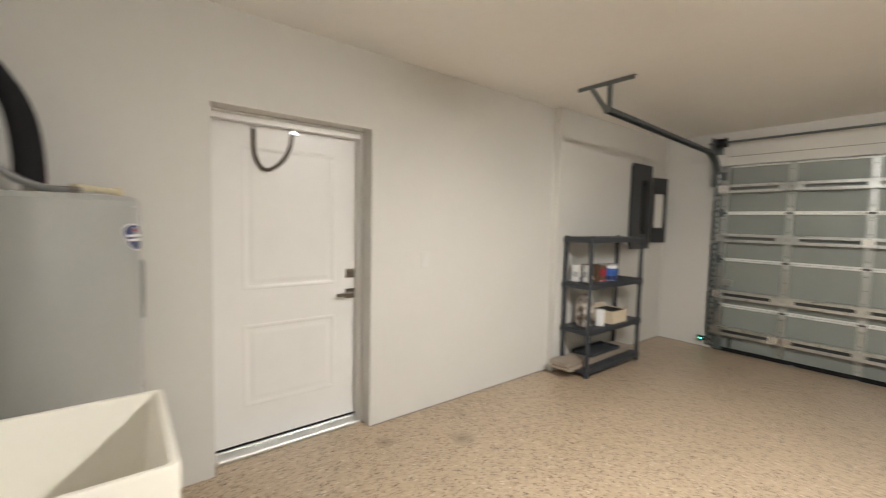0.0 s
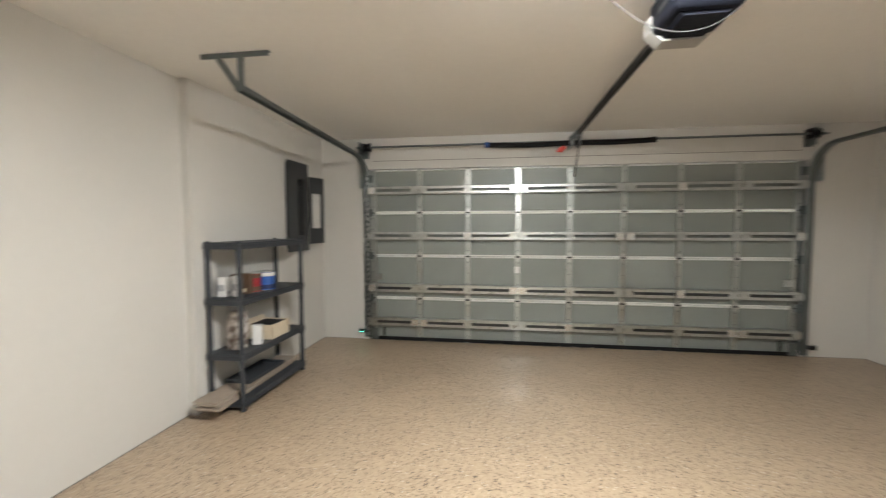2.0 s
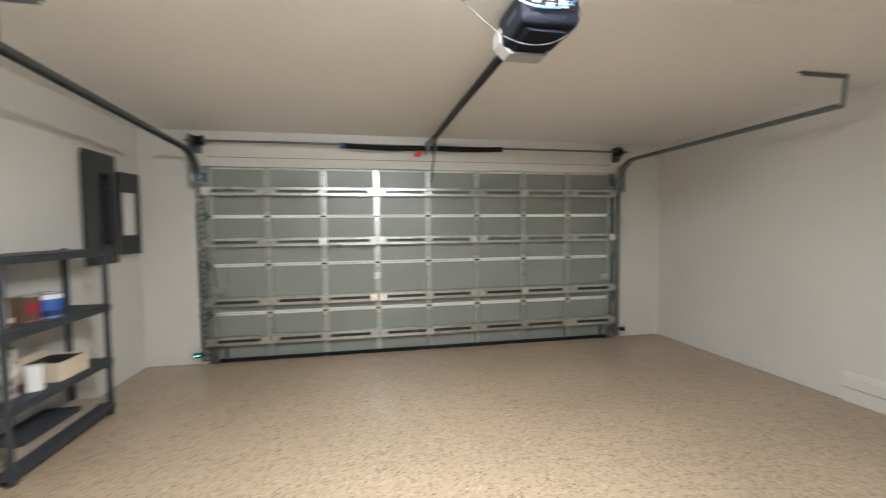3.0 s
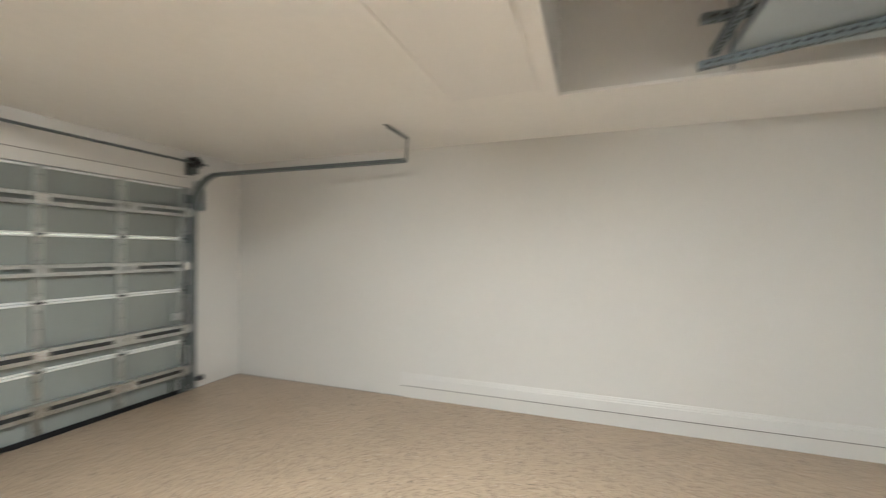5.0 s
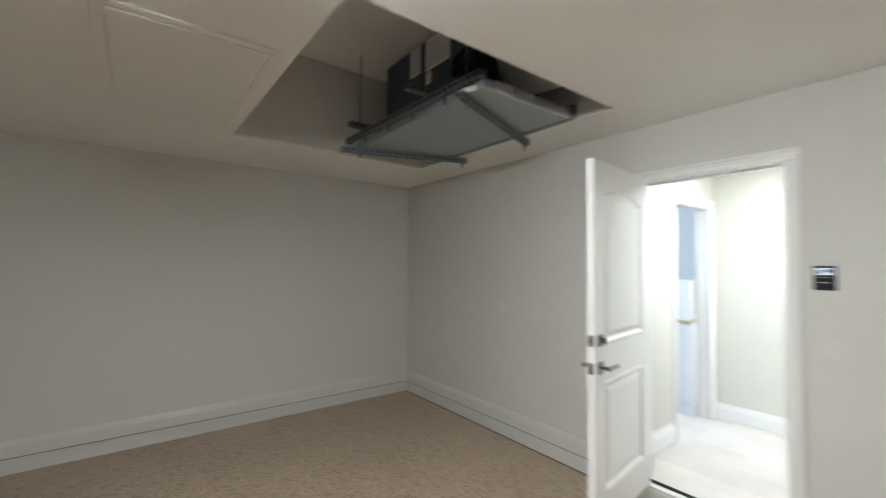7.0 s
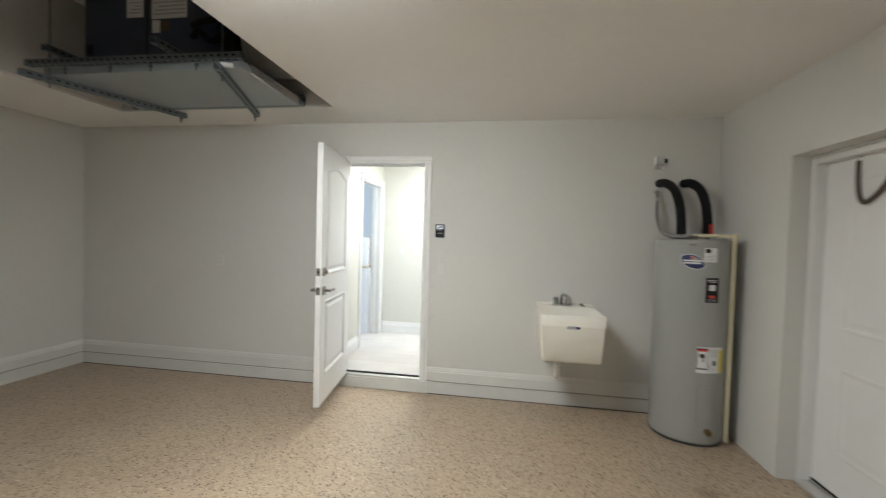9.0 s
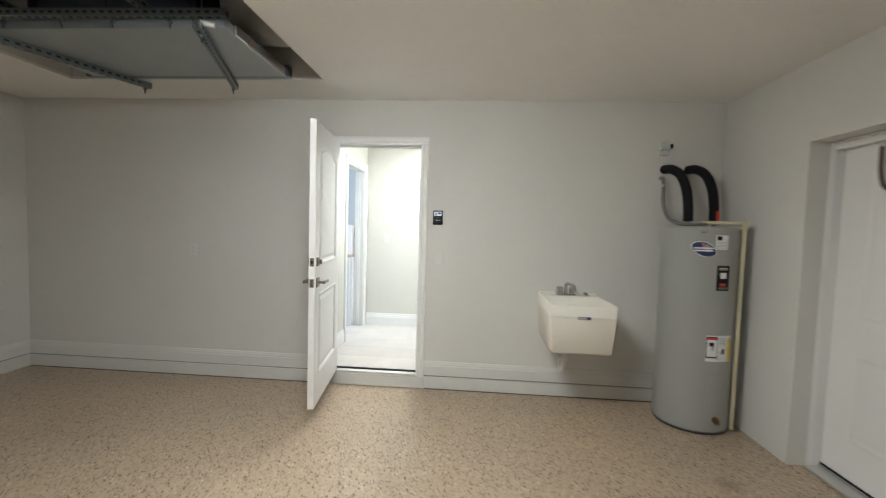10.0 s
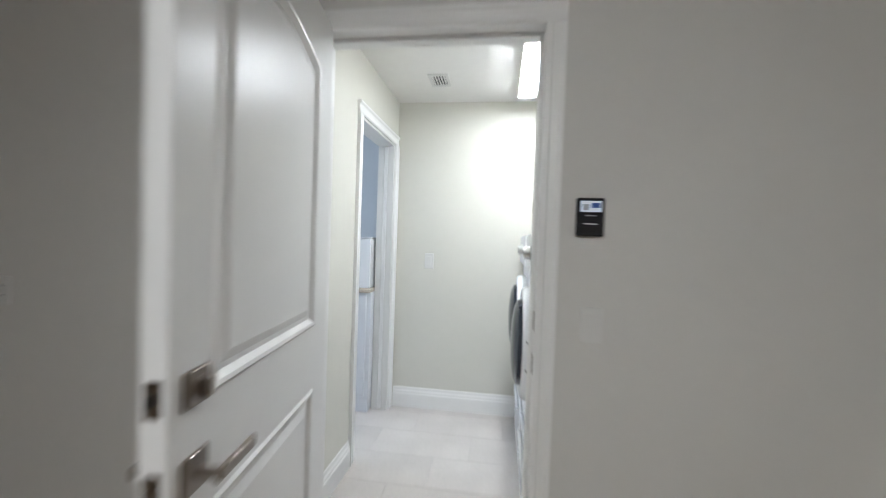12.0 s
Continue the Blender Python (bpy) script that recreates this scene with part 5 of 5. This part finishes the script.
def carton(x, y, z, sx, sy, sz, mat, label, turn=0.0, band=None):
    c = thing("carton", label, "box", "cartons on the shelf")
    c.matrix_world = pose(x, y, z, 0, 0, turn)
    piece("body", (-sx / 2, -sy / 2, 0), (sx / 2, sy / 2, sz), mat, c, 0.003)
    if band:
        piece("print", (-sx / 2 + 0.01, -sy / 2 - 0.0018, sz * 0.3), (sx / 2 - 0.01, -sy / 2 - 0.0004, sz * 0.62), band, c)
        piece("print", (sx / 2 + 0.0004, -sy / 2 + 0.008, sz * 0.12), (sx / 2 + 0.0018, sy / 2 - 0.008, sz * 0.3), band, c)
    return c


z2 = LEVELS[2] + 0.001
RED_CAN = material("dark_red_print", (0.28, 0.016, 0.024), 0.45, spread=0.25, scale=24)
BLUE_CAN = material("bright_blue_print", (0.035, 0.12, 0.42), 0.4, spread=0.3, scale=20)
carton(-2.93, 4.0, z2, 0.075, 0.065, 0.155, PAPER, "tall white paper carton", 6, GREYPRINT)
carton(-2.84, 4.033, z2, 0.06, 0.065, 0.16, PAPER, "slim white carton with grey print", -4, GREYPRINT)
carton(-2.88, 4.102, z2, 0.10, 0.065, 0.165, BROWN, "brown and gold cardboard carton", 3, CARD)
carton(-2.85, 4.164, z2, 0.09, 0.055, 0.165, BROWN, "dark brown paper carton", 0)
paint_can(-2.835, 4.252, z2, 0.057, 0.165, RED_CAN, "dark red paint can with brown print", BROWN, BROWN)
paint_can(-2.81, 4.387, z2, 0.07, 0.165, BLUE_CAN, "blue and white paint can", DARK_BLUE)
z1_ = LEVELS[1] + 0.001
# slumped paper bag
bag = thing("paper_bag", "crumpled printed bag of dry mix", "bag", at=(-2.86, 4.045, z1_))
bm = bmesh.new()
bmesh.ops.create_cube(bm, size=1)
bmesh.ops.subdivide_edges(bm, edges=bm.edges, cuts=9, use_grid_fill=True)
for v in bm.verts:
    x, y, z = v.co
    up = z + 0.5
    fat = 1.0 + 0.12 * math.sin(math.pi * up) - 0.35 * max(0, up - 0.72)
    r = max(abs(x), abs(y)) * 2
    k = fat * (1 - 0.10 * (abs(x * 2) * abs(y * 2)) * r)
    d = noise.noise(Vector((x * 4, y * 4, up * 5))) * 0.018
    v.co = Vector((x * 0.125 * k + d, y * 0.095 * k - d + 0.02 * up, 0.295 * up + (0.012 * noise.noise(Vector((x * 6, y * 6, 3))) if up > 0.9 else 0)))
part("sack", bm, BAG, bag, smooth=60)
carton(-2.775, 4.185, z1_, 0.075, 0.065, 0.16, PAPER, "small white folded paper packet", 24)
tray = thing("open_carton", "open cream cardboard box, dark inside", "box", at=(-2.845, 4.46, z1_))
bm = bmesh.new()
for a, b in (((-0.12, -0.14, 0), (0.12, 0.14, 0.006)), ((-0.12, -0.14, 0.006), (-0.115, 0.14, 0.125)), ((0.115, -0.14, 0.006), (0.12, 0.14, 0.125)), ((-0.115, -0.14, 0.006), (0.115, -0.135, 0.125)), ((-0.115, 0.135, 0.006), (0.115, 0.14, 0.125))):
    box(bm, a, b)
part("body", bm, CARD, tray)
piece("inner_tray", (-0.11, -0.13, 0.03), (0.11, 0.13, 0.117), BLACK, tray, 0.004, "dark contents")
piece("flap", (-0.04, -0.135, 0.0), (0.0, 0.135, 0.003), CARD, tray, m=Matrix.Translation((-0.115, 0, 0.125)) @ Matrix.Rotation(radians(55), 4, "Y"))

# spare floor planks lying through the lowest tier
for k, (dy, dx, mt) in enumerate(((0.0, 0.0, PLANK), (-0.012, 0.006, PLANK), (0.02, -0.004, PLANK), (-0.005, 0.003, PLANK), (0.008, -0.003, PLANK))):
    p = thing("floor_plank", "spare greige laminate floor plank on the lowest tier", "plank", "spare planks")
    z = LEVELS[0] + 0.001 + k * 0.0125
    p.matrix_world = pose(-2.875 + dx, 4.30 + dy, z, 0, 0, 1.5 - k * 0.7)
    piece("board", (-0.095, -0.61, 0), (0.095, 0.50, 0.0115), mt, p, 0.002)
sh = thing("black_tray", "flat black plastic tray on the planks", "tray", at=(-2.87, 4.32, LEVELS[0] + 0.0645))
bm = bmesh.new()
box(bm, (-0.12, -0.26, 0), (0.10, 0.26, 0.006), 0.002)
for a, b in (((-0.12, -0.26, 0.006), (-0.112, 0.26, 0.03)), ((0.092, -0.26, 0.006), (0.10, 0.26, 0.03)), ((-0.112, -0.26, 0.006), (0.092, -0.252, 0.03)), ((-0.112, 0.252, 0.006), (0.092, 0.26, 0.03))):
    box(bm, a, b, 0.001)
part("pan", bm, SHELF_GREY, sh)

# ---- breaker panel ----
ep = thing("breaker_panel", "dark grey electrical breaker panel with its door open", "electrical panel", at=(XF, 0, 0))
piece("back_box", (0, 5.11, 1.19), (0.03, 5.49, 2.09), PANEL_GREY, ep, 0.002)
bm = bmesh.new()
for a, b in (((0.0305, 5.08, 1.15), (0.042, 5.30, 2.12)), ((0.0305, 5.44, 1.15), (0.042, 5.53, 2.12)), ((0.0305, 5.30, 1.15), (0.042, 5.44, 1.32)), ((0.0305, 5.30, 1.95), (0.042, 5.44, 2.12))):
    box(bm, a, b)
part("cover", bm, PANEL_GREY, ep)
piece("breaker_field", (0.0305, 5.302, 1.322), (0.034, 5.438, 1.948), BLACK, ep)
for k in range(11):
    for s in (0, 1):
        piece("breaker", (0.0343, 5.31 + s * 0.062, 1.36 + k * 0.044), (0.045, 5.365 + s * 0.062, 1.398 + k * 0.044), BLACK, ep, 0.001)
    piece("breaker_lever", (0.0453, 5.355, 1.372 + k * 0.044), (0.052, 5.385, 1.386 + k * 0.044), PANEL_GREY, ep)
piece("main_breaker", (0.0343, 5.32, 1.86), (0.056, 5.42, 1.93), BLACK, ep, 0.003)
dr = piece("door", (0.0, 0.0, 1.22), (0.004, 0.26, 1.99), PANEL_GREY, ep, 0.001, m=Matrix.Translation((0.046, 5.535, 0)) @ Matrix.Rotation(radians(-14), 4, "Z"))
piece("circuit_chart", (0.0043, 0.05, 1.40), (0.0052, 0.19, 1.80), PLATE, dr, 0.0, "cream paper circuit chart", m=Matrix.Translation((0.046, 5.535, 0)) @ Matrix.Rotation(radians(-14), 4, "Z"))

# ---- attic hatch ----
hatch = thing("attic_hatch", "white framed attic access hatch in the ceiling", "hatch", at=(0, 0, ZC))
piece("panel", (0.67, 2.345, -0.012), (1.93, 2.915, -0.0005), HATCH, hatch, 0.002)
for a, b in (((0.62, 2.27, -0.008), (1.98, 2.338, -0.0005)), ((0.62, 2.922, -0.008), (1.98, 2.965, -0.0005)), ((0.62, 2.338, -0.008), (0.663, 2.922, -0.0005)), ((1.937, 2.338, -0.008), (1.98, 2.922, -0.0005))):
    piece("frame_board", a, b, CEIL, hatch, 0.003)
piece("frame_bead", (0.66, 2.300, -0.0125), (1.94, 2.318, -0.0085), CEIL, hatch, 0.002)

# ---- air handler on its hanging platform ----
def slotted_strut(name, a, b, size, mat, parent, slots=True):
    """A channel of square section, open above, with slots along its faces."""
    a, b = Vector(a), Vector(b)
    t = size / 2
    bm = bmesh.new()
    sweep(bm, [a, b], [(-t, -t), (t, -t), (t, t), (t - 0.009, t), (t - 0.009, t - 0.003), (t - 0.003, t - 0.003), (t - 0.003, -t + 0.003), (-t + 0.003, -t + 0.003), (-t + 0.003, t - 0.003), (-t + 0.009, t - 0.003), (-t + 0.009, t), (-t, t)])
    ob = part(name, bm, mat, parent)
    if slots:
        way = (b - a).normalized()
        across = way.cross(Vector((0, 0, 1)))
        n = int((b - a).length / 0.05)
        bm = bmesh.new()
        for k in range(1, n):
            q = a + way * (k * 0.05)
            for off, turn_up in ((Vector((0, 0, -t - 0.0003)), True), (across * (t + 0.0003), False), (across * (-t - 0.0003), False)):
                m = Matrix.Translation(q + off) @ way.to_track_quat("X", "Z").to_matrix().to_4x4()
                box(bm, (-0.0125, -0.006 if turn_up else -0.0004, -0.0004 if turn_up else -0.006), (0.0125, 0.006 if turn_up else 0.0004, 0.0004 if turn_up else 0.006), 0, m)
        tagged(part("perforation", bm, GAP, ob), kind="stuff")
    return ob


plat = thing("hanging_platform", "slotted galvanized strut platform hung on threaded rods", "platform", "", at=(0, 0, 0))
Z0 = 2.471
slotted_strut("strut", (1.855, 1.50, Z0), (1.515, 0.46, Z0), 0.041, STRUT, plat)
slotted_strut("strut", (0.43, 1.45, Z0), (0.81, 0.46, Z0), 0.041, STRUT, plat)
slotted_strut("long_strut", (1.90, 1.415, Z0 + 0.085), (0.30, 1.385, Z0 + 0.085), 0.041, STRUT, plat)
slotted_strut("cross_strut", (1.60, 1.54, Z0 + 0.128), (1.60, 0.58, Z0 + 0.128), 0.041, STRUT, plat)
slotted_strut("cross_strut", (0.78, 1.56, Z0 + 0.128), (0.78, 0.58, Z0 + 0.128), 0.041, STRUT, plat)
slotted_strut("long_strut", (1.90, 0.60, Z0 + 0.085), (0.30, 0.60, Z0 + 0.085), 0.041, STRUT, plat, False)
slotted_strut("long_strut", (1.90, 0.60, Z0 + 0.043), (0.30, 0.60, Z0 + 0.043), 0.041, STRUT, plat, False)
for x, y, up in ((1.79, 1.36, ZA), (1.535, 0.49, 2.53), (0.81, 0.49, 2.53), (0.455, 1.37, ZA), (1.25, 1.405, 2.56), (0.95, 1.40, 2.56), (0.62, 1.395, 2.56), (1.6, 1.41, 2.56)):
    bm = bmesh.new()
    low = 2.408 if up != 2.56 else 2.475
    rod(bm, (x, y, low), (x, y, up), 0.0055, 8)
    for z in (low + 0.03, low + 0.036):
        rod(bm, (x, y, z - 0.003), (x, y, z + 0.003), 0.012, 6)
    part("threaded_rod", bm, GALV_DARK, plat, smooth=40)
pn = thing("drain_pan", "shallow galvanized drain pan under the air handler", "drain pan", at=(0, 0, 2.494))
piece("floor_sheet", (0.33, 0.56, 0.0), (1.84, 1.36, 0.003), PAN, pn)
for a, b in (((0.33, 0.56, 0.0035), (0.333, 1.36, 0.05)), ((1.837, 0.56, 0.0035), (1.84, 1.36, 0.05)), ((0.3335, 0.56, 0.0035), (1.8365, 0.563, 0.05)), ((0.3335, 1.357, 0.0035), (1.8365, 1.36, 0.05))):
    piece("upturned_edge", a, b, PAN, pn)
piece("edge_strip", (0.318, 0.62, -0.006), (0.3295, 1.28, 0.055), BRIGHT, pn, 0.001, "bright metal edge strip")
piece("tape", (0.312, 1.14, 0.0), (0.3175, 1.27, 0.05), ALU, pn, 0.0, "silver foil tape")
bm = bmesh.new()
rod(bm, (0.455, 1.385, 0.016), (0.385, 1.36, 0.012), 0.0145, 16)
part("drain_stub", bm, WHITE_PLASTIC, pn, "white plastic drain stub", smooth=40)
ah = thing("air_handler", "dark blue air handler cabinet with white labels", "air handler", at=(0, 0, 2.622))
piece("cabinet", (0.72, 0.57, 0), (1.82, 1.10, 0.61), NAVY, ah, 0.006)
piece("panel_seam", (1.27, 1.1002, 0.01), (1.278, 1.103, 0.6), BLACK, ah)
piece("end_port", (1.74, 1.1002, 0.12), (1.795, 1.106, 0.2), BLACK, ah, 0.003)
for x0, x1, z0, z1, mt in ((1.31, 1.45, 0.38, 0.60, PAPER), (0.95, 1.24, 0.36, 0.60, PAPER), (1.17, 1.235, 0.26, 0.35, PAPER), (1.09, 1.16, 0.27, 0.345, BROWN)):
    piece("label", (x0, 1.1003, z0), (x1, 1.1015, z1), mt, ah, 0.0, "white paper label" if mt is PAPER else "red label")
    if mt is PAPER and x1 - x0 > 0.1:
        for k in range(7):
            z = z0 + 0.03 + k * (z1 - z0 - 0.05) / 7
            piece("text_bar", (x0 + 0.012, 1.1017, z), (x1 - 0.015 - 0.02 * (k % 3), 1.1022, z + 0.008), GREYPRINT, ah)
piece("plenum", (0.60, 0.58, 0.02), (0.718, 1.05, 0.56), BLACK, ah, 0.004, "black insulated plenum")
for k, (y, z) in enumerate(((1.06, 0.3), (1.08, 0.22))):
    bm = bmesh.new()
    tube(bm, [(0.9, 1.10, z), (0.8, y + 0.08, z), (0.66, y + 0.1, z - 0.08 * k), (0.5, y + 0.06, z + 0.1), (0.2, 1.05, z + 0.28)], 0.022, 10)
    part("refrigerant_line", bm, FOAM, ah, "black foam covered line", smooth=60)
dc = thing("air_duct", "silver wrapped air duct in the attic", "duct", at=(0, 0, 2.70))
bm = bmesh.new()
sweep(bm, smooth_path([(0.60, 0.80, 0.17), (0.4, 0.80, 0.14), (0.1, 0.79, 0.14), (-0.45, 0.79, 0.2)], 6), ring(0.19, 24))
part("duct_run", bm, DUCT, dc, smooth=60)
piece("hanger_strap", (0.10, 0.985, 0.14), (0.14, 0.988, 0.55), GALV, dc)

# ---- tiled floors of the house ----
tile_mesh = None
def tile_rows(name, x0, x1, y0, y1, parent_name):
    """Pale square tiles in running rows, each a piece of the floor."""
    global tile_mesh
    parent = bpy.data.objects[parent_name]
    if tile_mesh is None:
        bm = bmesh.new()
        box(bm, (0.0008, 0.0008, LF - 0.0055), (0.5992, 0.2992, LF), 0.0004)
        tile_mesh = bpy.data.meshes.new("tile")
        bm.to_mesh(tile_mesh)
        bm.free()
        tile_mesh.materials.append(TILE_VARIED)
    y, k = y1 - 0.3, 0
    while y > y0 - 0.29:
        x = x0 - (0.2 * (k % 3))
        while x < x1:
            if x > x0 - 0.61:
                ob = new("tile", tile_mesh)
                ob.parent = parent
                ob.location = (x, y, 0)
            x += 0.6
        y -= 0.3
        k += 1


def tile_material():
    m = material("pale_plank_tile", (0.58, 0.545, 0.515), 0.36, spread=0.09, scale=4)
    n, link = m.node_tree.nodes, m.node_tree.links.new
    info = n.new("ShaderNodeObjectInfo")
    hsv = n.new("ShaderNodeHueSaturation")
    rng = n.new("ShaderNodeMapRange")
    rng.inputs["To Min"].default_value, rng.inputs["To Max"].default_value = 0.93, 1.06
    link(info.outputs["Random"], rng.inputs["Value"])
    link(rng.outputs["Result"], hsv.inputs["Value"])
    b = n["Principled BSDF"]
    link(b.inputs["Base Color"].links[0].from_socket, hsv.inputs["Color"])
    link(hsv.outputs["Color"], b.inputs["Base Color"])
    return m


TILE_VARIED = tile_material()
tile_rows("tile", -0.95, LX + 0.1, LY, YB - 0.121, "floor_laundry")
tile_rows("tile", LX + 0.72, 1.6, LY, -0.35, "floor_beyond")
